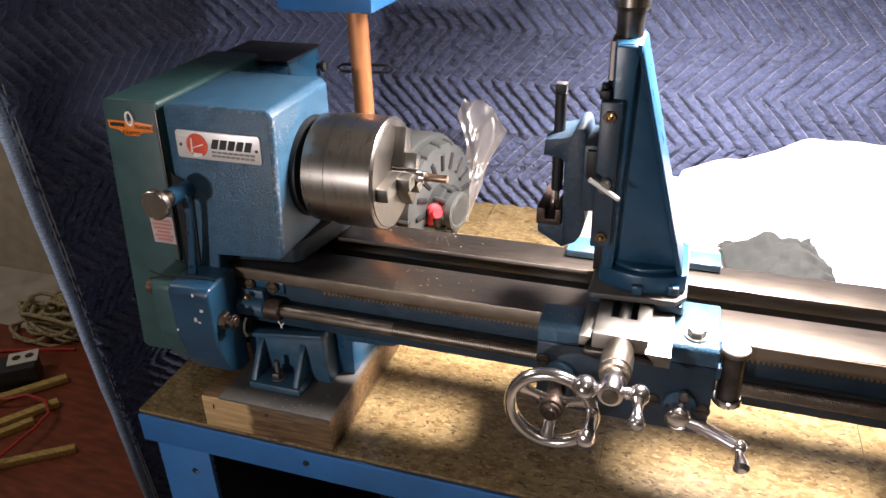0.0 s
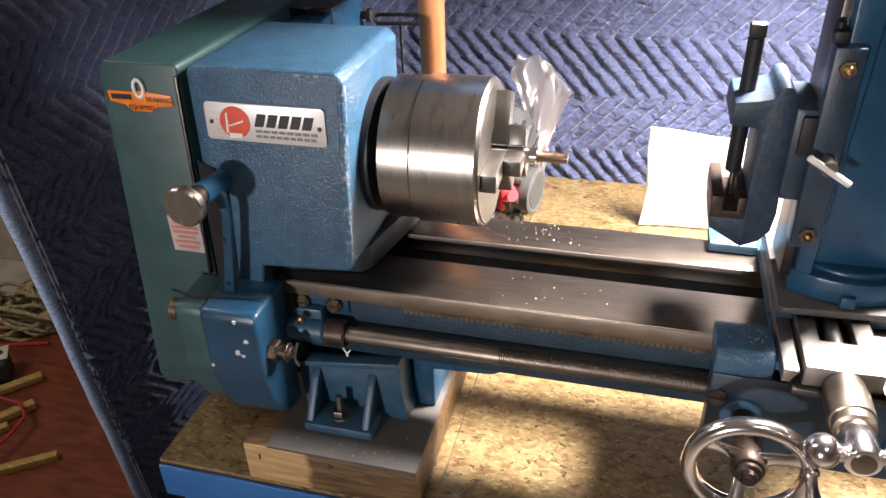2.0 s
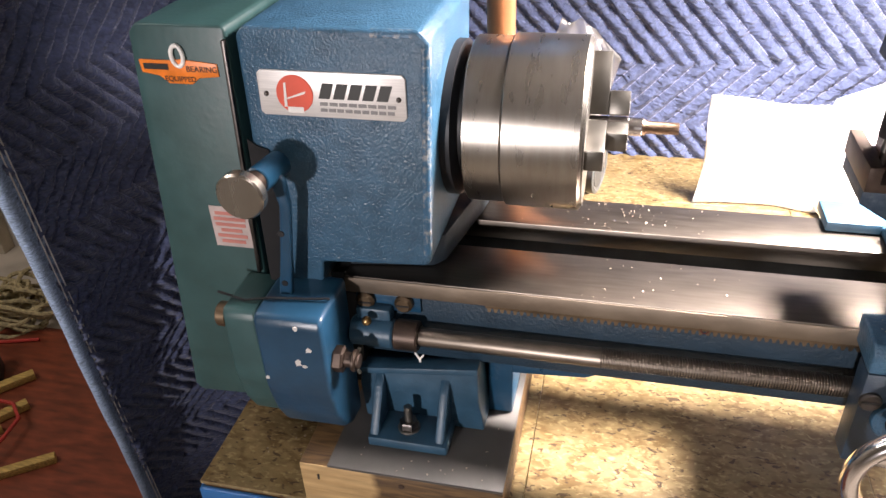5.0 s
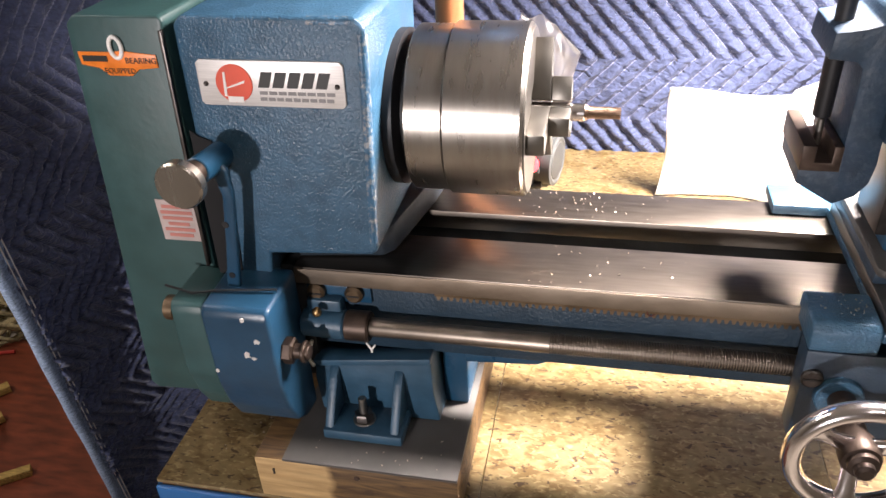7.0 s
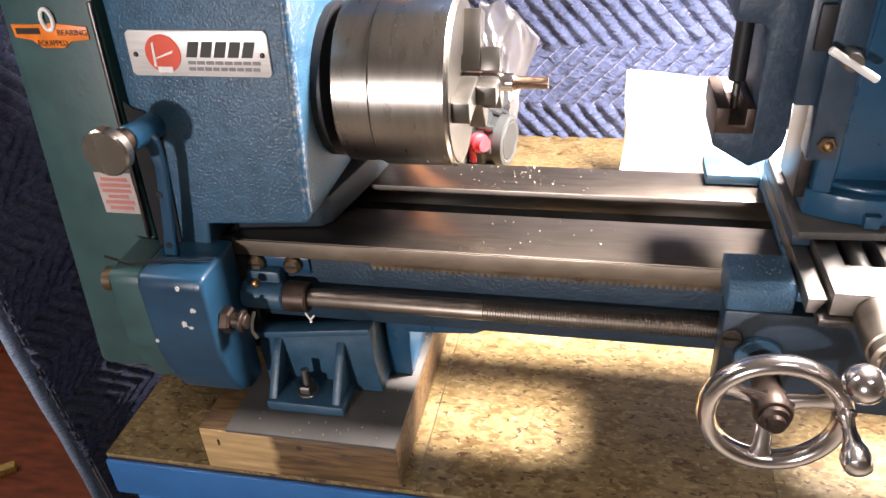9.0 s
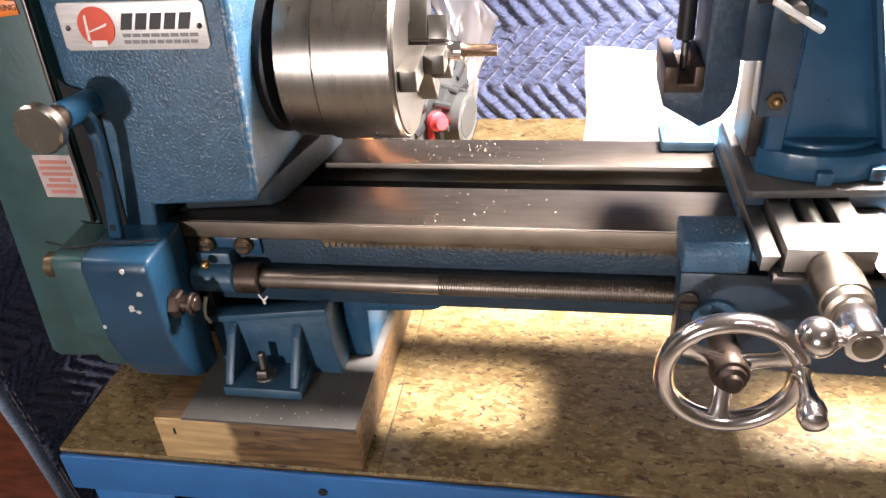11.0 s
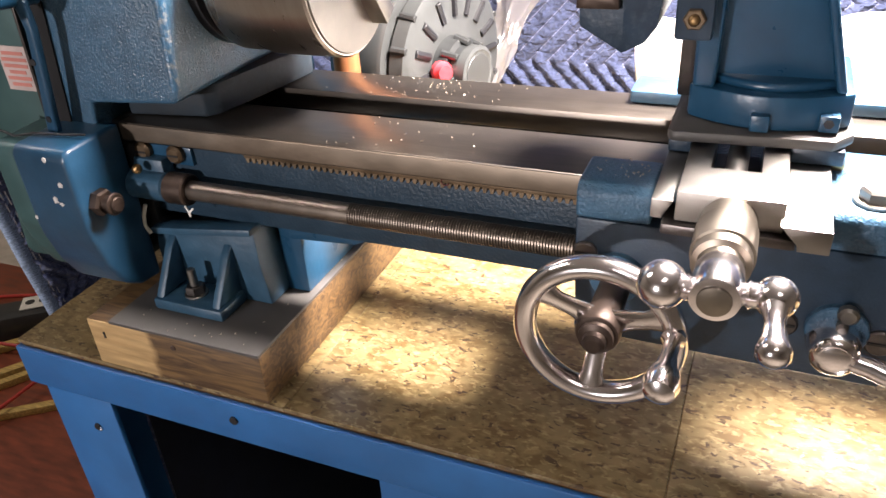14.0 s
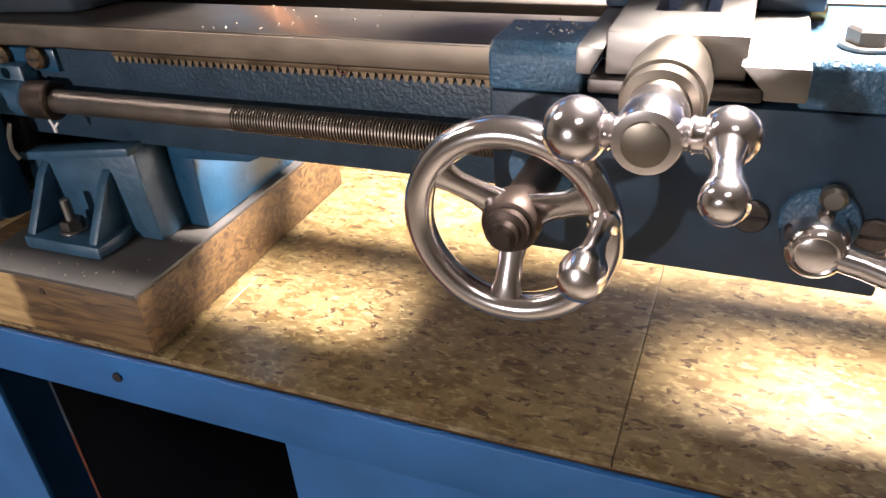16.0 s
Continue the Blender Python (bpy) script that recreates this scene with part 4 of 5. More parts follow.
part("gib_screw", rod((0.3976, 0.0120, 1.0350), (0.4030, 0.0120, 1.0350), 0.0030, 16), BRASS, carriage, "brass gib screw")

# ---- milling attachment ----
mill = thing("milling_attachment", (0.365, 0.04, 1.036), "blue cast vertical milling attachment bolted on the cross slide", "milling attachment")
bm = prism([(0.3310, -0.0015), (0.3970, 0.0025), (0.4045, 0.0130), (0.4045, 0.0900), (0.3900, 0.1020), (0.3400, 0.1020), (0.3285, 0.0900), (0.3285, 0.0015)], "z", 1.0440, 1.0490, 0.0012)
part("base_plate", bm, PLATE_STEEL, mill, "bare grey steel base plate")
for x0, x1 in ((0.3290, 0.3392), (0.3808, 0.4020)):
    part("base_side", rbox(x0, x1, 0.0045, 0.1000, 1.0366, 1.0438, 0.0012), NAVY, mill)
bowed = [(0.3685 + 0.034 * a, 0.0065 + 0.0115 * a * a) for a in np.linspace(-1, 1, 11)]
ring = bowed + [(0.4025, 0.0720), (0.3920, 0.0820), (0.3450, 0.0820), (0.3345, 0.0730)]
part("swivel_base", prism(ring, "z", 1.0495, 1.0650, 0.0015), BLUE_SMOOTH, mill)
for x, y in ((0.3660, 0.0070), (0.3935, 0.0130)):
    part("base_lug", rbox(x - 0.0038, x + 0.0042, y - 0.0045, y + 0.004, 1.0500, 1.0575, 0.0008), BLUE_SMOOTH, mill)
part("set_screw", rod((0.3935, 0.0088, 1.0540), (0.3935, 0.0082, 1.0540), 0.0022, 6), BLACK, mill)
# tapering column: two edge ribs, a recessed web, a cap
TB, TT = 1.0650, 1.2420
part("column_web", prism([(0.3420, TB), (0.3965, TB), (0.3500, TT), (0.3340, TT)], "y", 0.0225, 0.0560, 0.001), BLUE_SMOOTH, mill)
part("column_rib", prism([(0.3360, TB), (0.3455, TB), (0.3495, TT - 0.007), (0.3485, TT), (0.3330, TT)], "y", 0.0120, 0.0600, 0.0018, 3), BLUE_SMOOTH, mill)
part("column_rib", prism([(0.3945, TB), (0.3990, TB), (0.3515, TT), (0.3490, TT - 0.004)], "y", 0.0150, 0.0600, 0.0018, 3), BLUE_SMOOTH, mill)
part("column_crown", prism([(0.3330, TT - 0.007), (0.3515, TT - 0.007), (0.3515, TT + 0.001), (0.3330, TT + 0.001)], "y", 0.0135, 0.0560, 0.0015), BLUE_SMOOTH, mill)
toe = [(x * 0.78 + 0.0820, y + 0.0050) for x, y in bowed]
part("column_toe", prism(toe + [(0.3955, 0.0335), (0.3435, 0.0335)], "z", 1.0648, 1.0690, 0.0028, 4), BLUE_SMOOTH, mill)
# dovetail slide on the side of the column
part("slide_way", rbox(0.3290, 0.3358, 0.0200, 0.0580, 1.0580, 1.2430, 0.0008), DARK_STEEL, mill, "dark steel dovetail way")
gib = part("slide_cheek", rbox(0.3270, 0.3425, 0.0030, 0.0195, 1.0880, 1.2040, 0.0015), NAVY, mill)
part("gib_head", rbox(0.3255, 0.3330, 0.0060, 0.0190, 1.2042, 1.2110, 0.0012), BLACK, mill)
part("gib_stud", rod((0.3285, 0.0120, 1.2110), (0.3285, 0.0120, 1.2150), 0.0026, 12), BLACK, mill)
for x, z in ((0.3345, 1.1935), (0.3350, 1.0975)):
    nut = part("clamp_nut", hexagon((x, 0.0030, z), (x, 0.0002, z), 0.0048), BRONZE, gib)
    part("clamp_screw", ball((x, 0.0000, z), 0.0026, n=12), BRASS, nut)
wing = part("clamp_handle", rod((0.3350, 0.0030, 1.1430), (0.3350, -0.0090, 1.1430), 0.0046), STEEL, gib)
part("bar", rod((0.3240, -0.0080, 1.1490), (0.3470, -0.0080, 1.1350), 0.0019, 14), WHITE_INK, wing, "pale steel clamp bar")
part("slide_knee", rbox(0.3165, 0.3288, 0.0080, 0.0560, 1.1150, 1.1690, 0.002), NAVY, mill)
part("knee_notch", rbox(0.3200, 0.3289, 0.0040, 0.0078, 1.1440, 1.1660, 0.001), BLACK, mill)
# C-shaped vise casting with its screws
hump = [(0.3120 + 0.0045 * math.cos(radians(a)), 1.1730 + 0.0045 * math.sin(radians(a))) for a in range(20, 161, 20)]
vise = part("vise_body", prism([(0.3190, 1.1150), (0.3180, 1.1670), *hump, (0.3062, 1.1710), (0.2990, 1.1690), (0.2862, 1.1670), (0.2850, 1.1545), (0.2985, 1.1530), (0.3015, 1.1500), (0.3020, 1.1120), (0.3020, 1.0975), (0.2828, 1.0970), (0.2830, 1.0885), (0.3030, 1.0768), (0.3130, 1.0820), (0.3180, 1.0895), (0.3195, 1.1000)], "y", 0.0170, 0.0600, 0.002), VISE_BLUE, mill)
for y in (0.0370,):
    part("vise_screw", rod((0.2935, y, 1.1180), (0.2935, y, 1.1985), 0.0046, 18), BLACK, vise)
    part("screw_head", rbox(0.2892, 0.2978, y - 0.0042, y + 0.0042, 1.1985, 1.2060, 0.0008), BLACK, vise)
    part("screw_foot", rod((0.2940, y, 1.1020), (0.2940, y, 1.1170), 0.0020, 10), STEEL, vise)
part("vise_jaw", prism([(0.2822, 1.0972), (0.2822, 1.1110), (0.2890, 1.1110), (0.2890, 1.1020), (0.2970, 1.1020), (0.2970, 1.1110), (0.3016, 1.1110), (0.3016, 1.0972)], "y", 0.0135, 0.0620, 0.0006), BROWN_STEEL, vise, "brown steel jaw channel")
# feed collar on top
part("feed_collar", spun([(0, 0.0095), (0.018, 0.0100), (0.0185, 0.0122), (0.021, 0.0128), (0.045, 0.0128), (0.046, 0.0120)], (0.3400, 0.0380, 1.2432), (0, 0, 1), 40), DARK_STEEL, mill, "dark feed collar")
part("feed_dial", spun([(0, 0.0129), (0.022, 0.0129), (0.0225, 0.0120)], (0.3400, 0.0380, 1.2645), (0, 0, 1), 40), TURNED, mill, "bright feed dial")

# ---- quilted blanket behind the bench ----
def spline(pts, step):
    """Even steps along a smooth line through the points."""
    out = []
    p = [pts[0], *pts, pts[-1]]
    for i in range(1, len(p) - 2):
        a, b, c, d = (np.array(q, float) for q in p[i - 1:i + 3])
        for t in np.linspace(0, 1, 60, endpoint=False):
            out.append(0.5 * (2 * b + (c - a) * t + (2 * a - 5 * b + 4 * c - d) * t * t + (3 * b - a - 3 * c + d) * t ** 3))
    out.append(np.array(pts[-1], float))
    out = np.array(out)
    s = np.concatenate([[0], np.cumsum(np.linalg.norm(np.diff(out, axis=0), axis=1))])
    at = np.arange(0, s[-1], step)
    return np.stack([np.interp(at, s, out[:, k]) for k in range(out.shape[1])], 1), at


def sheet_mesh(name, co, uvs=None):
    """A mesh from a grid of places."""
    h, w, _ = co.shape
    idx = np.arange(h * w).reshape(h, w)
    faces = np.stack([idx[:-1, :-1], idx[1:, :-1], idx[1:, 1:], idx[:-1, 1:]], -1).reshape(-1, 4)
    me = bpy.data.meshes.new(name)
    me.from_pydata(co.reshape(-1, 3).tolist(), [], faces.tolist())
    if uvs is not None:
        layer = me.uv_layers.new(name="UVMap")
        layer.data.foreach_set("uv", uvs.reshape(-1, 2)[faces.reshape(-1)].astype(np.float32).ravel())
    me.polygons.foreach_set("use_smooth", [True] * len(me.polygons))
    return me


def rough_field(u, v, cell, seed):
    """Smooth random relief, about -1 to 1, with features of a given size."""
    rng = np.random.RandomState(seed)
    x, y = u / cell, v / cell
    x, y = x - x.min(), y - y.min()
    g = rng.uniform(-1, 1, (int(y.max()) + 3, int(x.max()) + 3))
    xi, yi = x.astype(int), y.astype(int)
    fx, fy = x - xi, y - yi
    fx, fy = fx * fx * (3 - 2 * fx), fy * fy * (3 - 2 * fy)
    return (g[yi, xi] * (1 - fx) + g[yi, xi + 1] * fx) * (1 - fy) + (g[yi + 1, xi] * (1 - fx) + g[yi + 1, xi + 1] * fx) * fy


line, along = spline([(1.55, 0.545), (0.9, 0.545), (0.4, 0.5385), (0.05, 0.5375), (-0.16, 0.520), (-0.29, 0.440), (-0.36, 0.315), (-0.379, 0.20), (-0.372, 0.140)], 0.0032)
heights = np.arange(0.004, 1.52, 0.0037)
tangent = np.gradient(line, axis=0)
tangent /= np.linalg.norm(tangent, axis=1)[:, None]
normal = np.stack([tangent[:, 1], -tangent[:, 0]], 1)
normal *= -np.sign(normal[0, 1])
Z, S = np.meshgrid(heights, along, indexing="ij")
# the free edge leans out at the top, and the stitching leans less than the edge
lean = np.clip((S - (along[-1] - 0.42)) / 0.42, 0, 1)
lean = lean * lean * (3 - 2 * lean)
U = 1.55 - S - 0.16 * lean * (Z - 0.9)
phase = (U + np.abs((Z - TURN_Z + HALF) % (2 * HALF) - HALF) * SWING / HALF) / PITCH
f = np.abs(phase - np.round(phase)) * 2
puff = 0.0115 * np.sqrt(np.clip(f, 0, 1)) + 0.0036 * rough_field(U, Z, 0.011, 3) * f + 0.0012 * rough_field(U, Z, 0.02, 4) + 0.006 * rough_field(U, Z, 0.19, 5) + 0.0035 * rough_field(U, Z, 0.07, 6)
X = line[:, 0][None] + normal[:, 0][None] * (puff - 0.004) + lean * 0.194 * (Z - 0.9)
Y = line[:, 1][None] + normal[:, 1][None] * (puff - 0.004) - lean * 0.244 * (Z - 0.9)
me = sheet_mesh("cover", np.stack([X, Y, Z], -1), np.stack([U, Z], -1))
me.materials.append(QUILT)
blanket = thing("moving_blanket", (0, 0.53, 0), "blue quilted moving blanket with zigzag stitching, hung behind the bench", "blanket")
cover = new("cover", me)
cover.parent, cover.location, cover["base"] = blanket, (0, -0.53, 0), (0, 0.53, 0)
thick = cover.modifiers.new("thickness", "SOLIDIFY")
thick.thickness, thick.offset = 0.004, -1.0 if normal[0, 1] < 0 else 1.0
# binding tape along the free edge
bx, by = line[-1, 0] + 0.194 * (heights - 0.9), line[-1, 1] - 0.244 * (heights - 0.9)
prof = [(-0.012, 0.004), (0.004, 0.0055), (0.012, 0.004), (0.014, 0.0), (0.012, -0.004), (-0.012, -0.004)]
tx, ty = tangent[-1]
nx, ny = normal[-1]
rows = []
for i, z in enumerate(heights):
    wob = 0.0008 * math.sin(z * 21) + 0.0004 * math.sin(z * 53)
    rows.append([(bx[i] + tx * (a + wob) + nx * (b - 0.001), by[i] + ty * (a + wob) + ny * (b - 0.001), z) for a, b in prof + prof[:1]])
me = sheet_mesh("binding", np.array(rows))
me.materials.append(BINDING)
tape = new("binding", me)
tape.parent, tape.location = blanket, (0, -0.53, 0)
tape["label"] = "light blue stitched edge binding"
bm = bmesh.new()
for row in (-0.0065, 0.0005):
    for i in range(3, len(heights) - 3, 1):
        z = heights[i]
        c = Vector((bx[i] + tx * (row - 0.002) + nx * 0.0062, by[i] + ty * (row - 0.002) + ny * 0.0062, z))
        rbox(c.x - 0.0005, c.x + 0.0005, c.y - 0.0005, c.y + 0.0005, z, z + 0.0030, 0, bm=bm)
st = part("stitching", bm, WHITE_INK, blanket)
st["kind"] = "stuff"

# ---- behind the lathe ----
post = thing("copper_post", (0.073, 0.16, TOP), "upright copper pipe carrying a blue metal box", "pipe")
part("pipe", rod((0.073, 0.16, TOP), (0.073, 0.16, 1.2330), 0.0100, 32, 0.0005), COPPER, post)
part("flange", rod((0.073, 0.16, TOP), (0.073, 0.16, TOP + 0.006), 0.024, 32, 0.001), DARK_STEEL, post)
part("box", rbox(0.0120, 0.1080, 0.1150, 0.2050, 1.2330, 1.3000, 0.003), BENCH_BLUE, post, "blue metal box")

rod_hook = thing("bent_rod", (-0.01, 0.36, TOP), "dark flattened steel loop handle standing behind the lathe", "rod")
loop = [(-0.050 + 0.006, 0.36, 1.116), (-0.051, 0.36, 1.1115), (-0.045, 0.36, 1.107), (0.020, 0.36, 1.109), (0.0265, 0.36, 1.114), (0.020, 0.36, 1.1185)]
part("loop", pipe(loop, 0.0020, 10, closed=True), DARK_STEEL, rod_hook)
part("stem", rod((-0.020, 0.3622, TOP), (-0.020, 0.3622, 1.1060), 0.0018, 10), DARK_STEEL, rod_hook)

tool = thing("grey_power_tool", (0.11, 0.27, TOP), "grey plastic power tool with a red button in a clear bag", "power tool")
TC = Vector((0.03, 0.285, 0.985))
part("housing", spun([(0, 0.050), (0.010, 0.068), (0.040, 0.078), (0.070, 0.080), (0.074, 0.078), (0.075, 0.074)], TC, (1, -0.25, 0), 48), GREY_PLASTIC, tool)
part("vent_ring", spun([(0.0755, 0.066), (0.078, 0.072), (0.090, 0.070), (0.094, 0.062)], TC, (1, -0.25, 0), 48), GREY_PLASTIC, tool)
ax = Vector((1, -0.25, 0)).normalized()
side = Vector((0.25, 1, 0)).normalized()
for k in range(16):
    t = 2 * math.pi * k / 16
    d = side * math.cos(t) + Vector((0, 0, 1)) * math.sin(t)
    part("vent_hole", rod(TC + ax * 0.0932 + d * 0.0400, TC + ax * 0.0932 + d * 0.0600, 0.0036, 8, 0.0006), BLACK, tool)
    part("vent_rib", rod(TC + ax * 0.0780 + d * 0.0715, TC + ax * 0.0915 + d * 0.0685, 0.0032, 8), DARK_PLASTIC, tool)
part("nose", spun([(0.090, 0.028), (0.104, 0.027), (0.106, 0.023), (0.116, 0.022), (0.118, 0.018)], TC + Vector((0, -0.01, -0.002)), (1, -0.25, 0), 40), DARK_PLASTIC, tool)
part("nose_ring", spun([(0.112, 0.0225), (0.120, 0.0225), (0.121, 0.0195), (0.120, 0.017)], TC + Vector((0, -0.01, -0.002)), (1, -0.25, 0), 40), GREY_PLASTIC, tool)
part("nose_face", rod(TC + Vector((0, -0.01, -0.002)) + ax * 0.118, TC + Vector((0, -0.01, -0.002)) + ax * 0.1206, 0.0168, 32), DARK_PLASTIC, tool)
for k in range(8):
    t = 2 * math.pi * k / 8
    d = side * math.cos(t) + Vector((0, 0, 1)) * math.sin(t)
    part("nose_tooth", rod(TC + Vector((0, -0.01, -0.002)) + ax * 0.098 + d * 0.0275, TC + Vector((0, -0.01, -0.002)) + ax * 0.112 + d * 0.0240, 0.0032, 8), DARK_PLASTIC, tool)
part("button", spun([(0, 0.0085), (0.006, 0.0085), (0.008, 0.0065), (0.012, 0.006)], (0.1200, 0.2280, 0.9890), (0.7, -0.7, 0.1), 20), RED_PLASTIC, tool, "red push button")
part("button_stem", rbox(0.1130, 0.1200, 0.2240, 0.2330, 0.9700, 0.9870, 0.002), RED_PLASTIC, tool)
part("stand", rbox(0.045, 0.105, 0.215, 0.320, TOP, 0.925, 0.004), DARK_PLASTIC, tool)

# crumpled clear bag over the tool
v, u = np.meshgrid(np.linspace(0, 1, 46), np.linspace(0, 1, 36), indexing="ij")
w = 0.015 + 0.020 * np.clip((v - 0.35) / 0.45, 0, 1) ** 1.3 + 0.010 * np.clip(0.35 - v, 0, 1) / 0.35 - 0.012 * np.clip(v - 0.85, 0, 1) / 0.15
cx = 0.116 - 0.004 * v + 0.012 * np.sin(v * 3)
bxx = cx + (u - 0.5) * 2 * w
byy = 0.300 + 0.17 * v ** 0.8 + 0.018 * rough_field(u, v, 0.26, 11) + 0.005 * rough_field(u, v, 0.11, 12)
bzz = 0.945 + 0.108 * v + 0.006 * rough_field(u, v, 0.18, 13) - 0.020 * u * v
me = sheet_mesh("clear_plastic_bag", np.stack([bxx, byy, bzz], -1))
me.materials.append(FILM)
bag = tagged(new("clear_plastic_bag", me), "crumpled clear plastic bag against the blanket", "plastic bag")
bag.modifiers.new("thickness", "SOLIDIFY").thickness = 0.0006

# white paper towel leaning on the blanket, white cloth over the rest of the bench
v, u = np.meshgrid(np.linspace(0, 1, 40), np.linspace(0, 1, 40), indexing="ij")
px = 0.247 + 0.140 * u + 0.004 * v + 0.003 * np.sin(v * 5)
py = 0.425 - 0.030 * v + 0.006 * rough_field(u, v, 0.3, 21) + 0.003 * np.sin(u * 6) * (1 - v)
pz = TOP + 0.002 + 0.134 * np.clip(v * 1.02, 0, 1) - 0.006 * u * v + 0.0012 * np.sin(u * 9) * v
me = sheet_mesh("paper_towel", np.stack([px, py, pz], -1))
me.materials.append(PAPER)
towel = tagged(new("paper_towel", me), "white folded paper towel standing upright on the bench", "paper towel")
towel.modifiers.new("thickness", "SOLIDIFY").thickness = 0.0015
v, u = np.meshgrid(np.linspace(0, 1, 90), np.linspace(0, 1, 150), indexing="ij")
cxx = 0.372 + 0.95 * u
cyy = 0.155 + 0.060 * np.sin(u * 7) * (1 - v) * 0.4 + 0.345 * v
rise = 0.070 + 0.088 * np.clip(u / 0.22, 0, 1) ** 0.5
rise = rise * np.clip(u / 0.02, 0, 1) ** 0.5
czz = TOP + 0.003 + rise * np.clip(v, 0, 1) ** 0.75 + (0.010 * rough_field(u, v, 0.09, 31) + 0.005 * rough_field(u, v, 0.035, 32)) * np.clip(v * 4, 0.1, 1)
czz = np.maximum(czz, TOP + 0.0025)
me = sheet_mesh("white_cloth", np.stack([cxx, cyy, czz], -1))
me.materials.append(CLOTH)
cloth = tagged(new("white_cloth", me), "rumpled white cloth heaped on the bench behind the bed", "cloth")
cloth.modifiers.new("thickness", "SOLIDIFY").thickness = 0.0012

# a grey rag on the cloth
v, u = np.meshgrid(np.linspace(0, 1, 40), np.linspace(0, 1, 40), indexing="ij")
gx = 0.452 + 0.098 * u + 0.010 * np.sin(v * 5)
gy = 0.232 + 0.105 * v + 0.006 * rough_field(u, v, 0.2, 41)
lie = czz[np.clip((gy - 0.155) / 0.345 * 89, 0, 89).astype(int), np.clip((gx - 0.372) / 0.95 * 149, 0, 149).astype(int)]
gz = lie + 0.009 + 0.022 * np.sin(np.pi * u) * np.sin(np.pi * v) ** 0.6 + 0.005 * rough_field(u, v, 0.22, 42) + 0.003 * rough_field(u, v, 0.09, 43)
me = sheet_mesh("grey_rag", np.stack([gx, gy, gz], -1))
me.materials.append(RAG)
rag = tagged(new("grey_rag", me), "crumpled grey-green rag lying on the white cloth", "rag")
rag.modifiers.new("thickness", "SOLIDIFY").thickness = 0.0015

# ---- swarf ----
rng = random.Random(7)
bm = bmesh.new()


def flake(x, y, z, s):
    a = rng.uniform(0, 6.28)
    pts = [Vector((x, y, z)) + Vector((s * math.cos(a + k * 1.57) * rng.uniform(0.5, 1.1), s * math.sin(a + k * 1.57) * rng.uniform(0.5, 1.1), rng.uniform(0.0001, 0.0009))) for k in range(4)]
    lo = [bm.verts.new(p) for p in pts]
    hi = [bm.verts.new(p + Vector((0, 0, 0.0004))) for p in pts]
    bm.faces.new(lo[::-1]), bm.faces.new(hi)
    for k in range(4):
        bm.faces.new((lo[k], lo[(k + 1) % 4], hi[(k + 1) % 4], hi[k]))


for _ in range(60):
    flake(min(0.285, max(0.10, rng.gauss(0.165, 0.03))), rng.uniform(0.081, 0.117), WAYS, rng.uniform(0.0003, 0.0007))
for _ in range(20):
    flake(min(0.285, max(0.09, rng.gauss(0.175, 0.05))), rng.uniform(0.002, 0.045), WAYS, rng.uniform(0.0003, 0.0010))
for _ in range(12):
    flake(rng.uniform(0.0, 0.106), rng.uniform(-0.045, -0.028), 0.9001, rng.uniform(0.0004, 0.0010))
for _ in range(16):
    flake(rng.uniform(0.092, 0.107), rng.uniform(-0.03, 0.08), 0.9001, rng.uniform(0.0004, 0.0010))
for _ in range(18):
    flake(rng.uniform(-0.10, -0.035), rng.uniform(-0.03, 0.10), TOP, rng.uniform(0.0004, 0.0012))
for _ in range(24):
    flake(rng.uniform(0.3, 0.325), rng.uniform(-0.02, 0.0), 1.0323, rng.uniform(0.0003, 0.0007))
tagged(link("metal_chips", bm, CHIP), "scattered bright metal chips", "metal chips", kind="stuff")

# ---- on the floor beyond the blanket ----
tagged(link("floor_board", rbox(-2.0, -0.30, -0.60, 0.98, 0.0, 0.012, 0.002), BOARD), "red-brown board lying on the floor", "board")
tagged(link("cardboard_box", rbox(-3.0, -1.72, 1.30, 1.349, 0.0, 0.7, 0.004), CRATE), "tan cardboard sheet standing at the wall", "cardboard")
for i, (a, b, r) in enumerate((((-1.55, 0.42, 0.024), (-1.215, 0.795, 0.024), 0.012), ((-1.45, 0.30, 0.024), (-1.16, 0.70, 0.024), 0.012), ((-1.45, 0.22, 0.022), (-1.17, 0.62, 0.022), 0.010), ((-1.22, 0.40, 0.022), (-0.985, 0.565, 0.022), 0.010))):
    a, b = Vector(a), Vector(b)
    bm = rbox(0, (b - a).length, -r, r, -0.009, 0.009, 0.001)
    ang = math.atan2(b.y - a.y, b.x - a.x)
    bmesh.ops.transform(bm, matrix=Matrix.Translation(a) @ Matrix.Rotation(ang, 4, "Z"), verts=bm.verts)
    tagged(link("wooden_stick", bm, STICK), "yellowish wooden stick lying on the board", "stick", "sticks on the board")
tagged(link("red_cable", pipe([(-1.52, 0.56, 0.10), (-1.38, 0.62, 0.06), (-1.278, 0.644, 0.05), (-1.239, 0.676, 0.05), (-1.167, 0.670, 0.05), (-1.122, 0.631, 0.05), (-1.115, 0.568, 0.05), (-1.120, 0.465, 0.05), (-1.14, 0.38, 0.04)], 0.0045, 8), WIRE_RED), "thin red cable looped over the sticks", "cable")
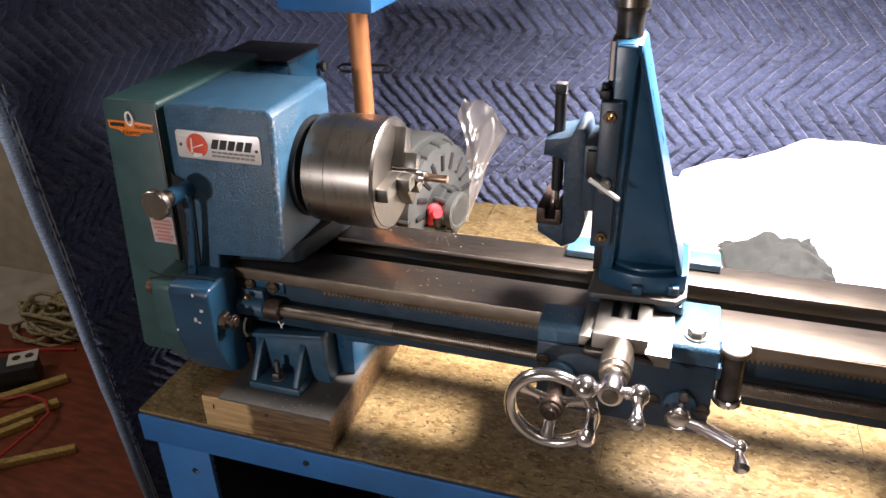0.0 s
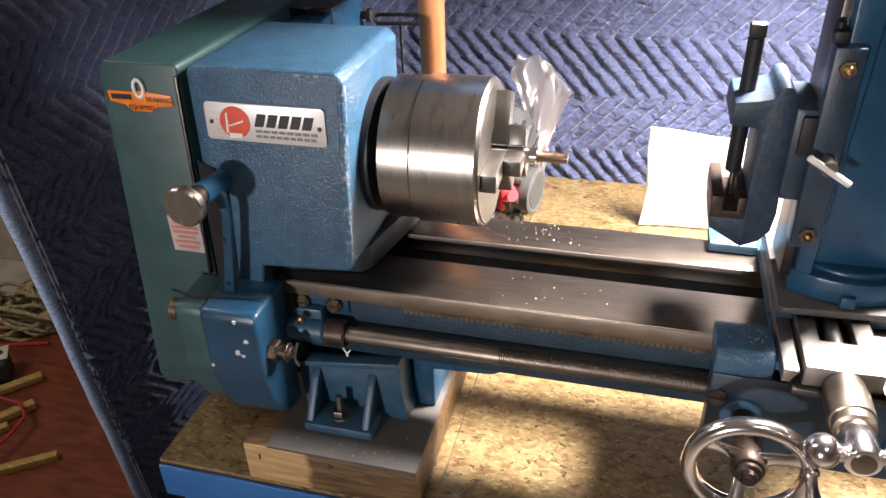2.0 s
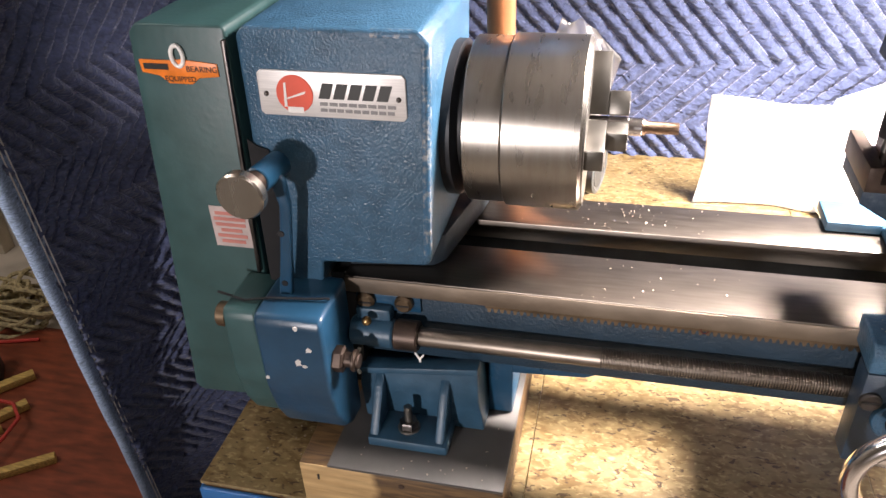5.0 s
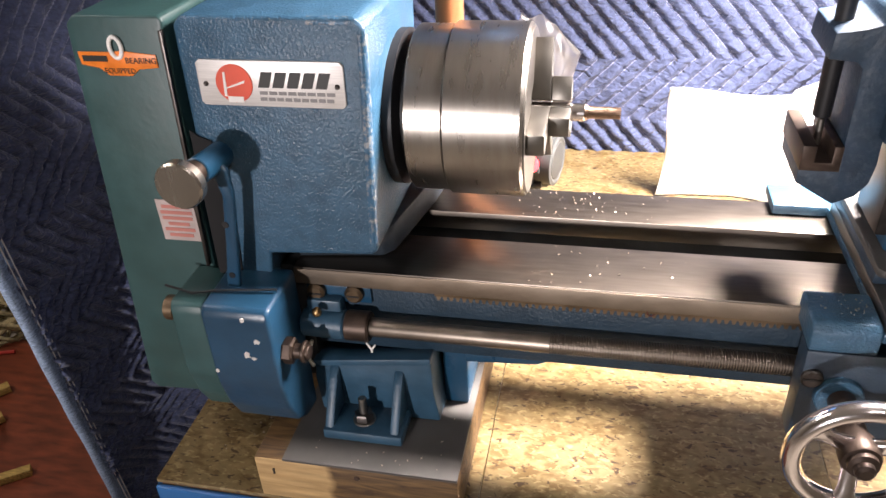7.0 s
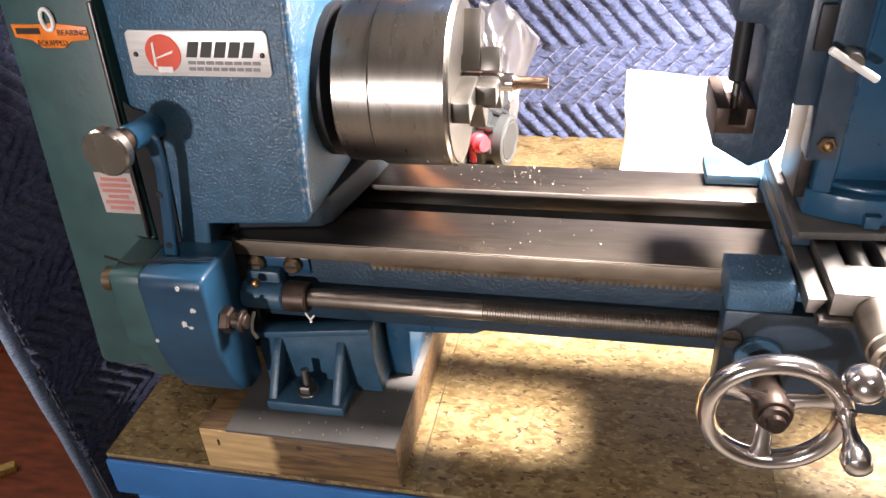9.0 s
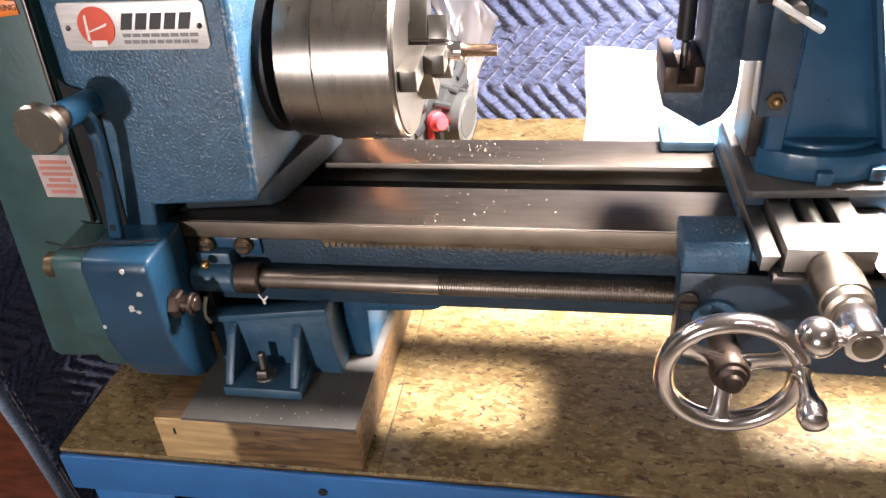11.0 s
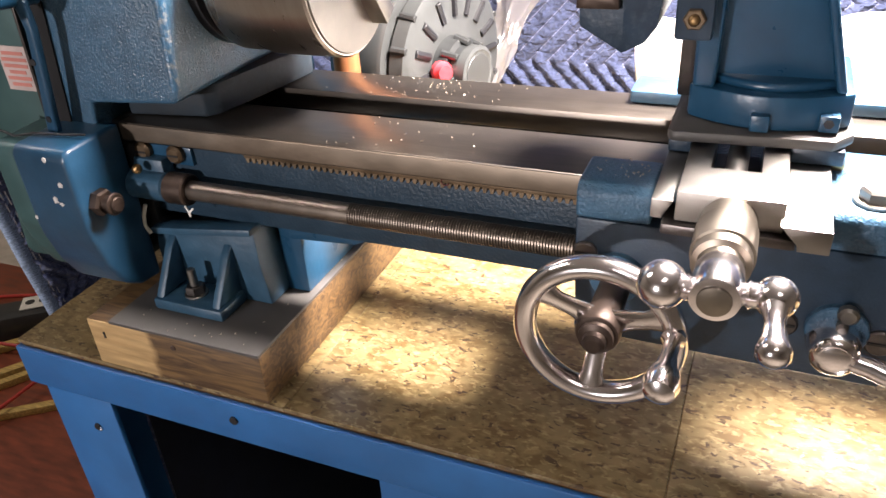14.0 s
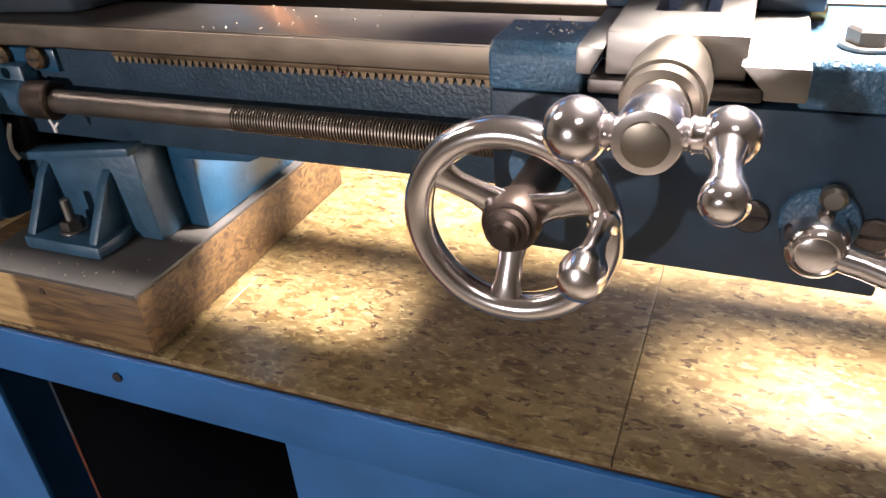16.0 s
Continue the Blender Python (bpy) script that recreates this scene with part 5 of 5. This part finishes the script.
tagged(link("red_cable", pipe([(-1.60, 0.82, 0.017), (-1.50, 0.86, 0.017), (-1.415, 0.891, 0.017), (-1.302, 0.925, 0.017)], 0.005, 8), WIRE_RED), "thin red cable lying straight on the board", "cable")
rng = random.Random(12)
coil = thing("twine_coil", (-1.42, 1.01, 0.0), "tangled coil of straw-coloured twine on the floor", "twine")
for k in range(20):
    a0, rx, ry = rng.uniform(0, 6.28), rng.uniform(0.06, 0.13), rng.uniform(0.03, 0.08)
    c = Vector((-1.42 + rng.uniform(-0.06, 0.06), 1.01 + rng.uniform(-0.04, 0.04), 0.02 + 0.005 * k))
    part("strand", pipe([c + Vector((rx * math.cos(a0 + t), ry * math.sin(a0 + t), 0.012 * math.sin(3 * t + a0))) for t in np.linspace(0, 5.2, 18)], 0.006, 6), ROPE, coil)
duct = thing("outlet_box", (-1.36, 0.75, 0.012), "dark electrical box with a pale socket cover plate", "outlet box")
SET = Matrix.Translation((-1.335, 0.776, 0.0)) @ Matrix.Rotation(radians(38), 4, "Z")


def turned(bm):
    bmesh.ops.transform(bm, matrix=SET, verts=bm.verts)
    return bm


part("body", turned(rbox(-0.20, 0.034, -0.055, 0.032, 0.0125, 0.083, 0.006)), DARK_PLASTIC, duct)
part("cover_plate", turned(rbox(-0.040, 0.040, -0.030, 0.030, 0.0835, 0.088, 0.002)), BEIGE, duct, "pale socket cover plate")
for x in (-0.017, 0.017):
    part("socket", turned(rod((x, 0.0, 0.0882), (x, 0.0, 0.0890), 0.012, 20, 0.0003)), DARK_PLASTIC, duct)

# ---- vinyl tiles on the bench ----
for ix, x in enumerate([-0.1125 + 0.0, 0.1180, 0.3500, 0.5820, 0.8140, 1.0460, 1.2780]):
    nx = [0.1180, 0.3500, 0.5820, 0.8140, 1.0460, 1.2780, 1.4200][ix]
    for y0, y1 in ((-0.0465, 0.1860), (0.1860, 0.4180), (0.4180, 0.5345)):
        part("vinyl_tile", rbox(x + 0.0003, nx - 0.0003, y0 + 0.0003, y1 - 0.0003, TOP - 0.0032, TOP, 0.0003, 1), TILE, bench)
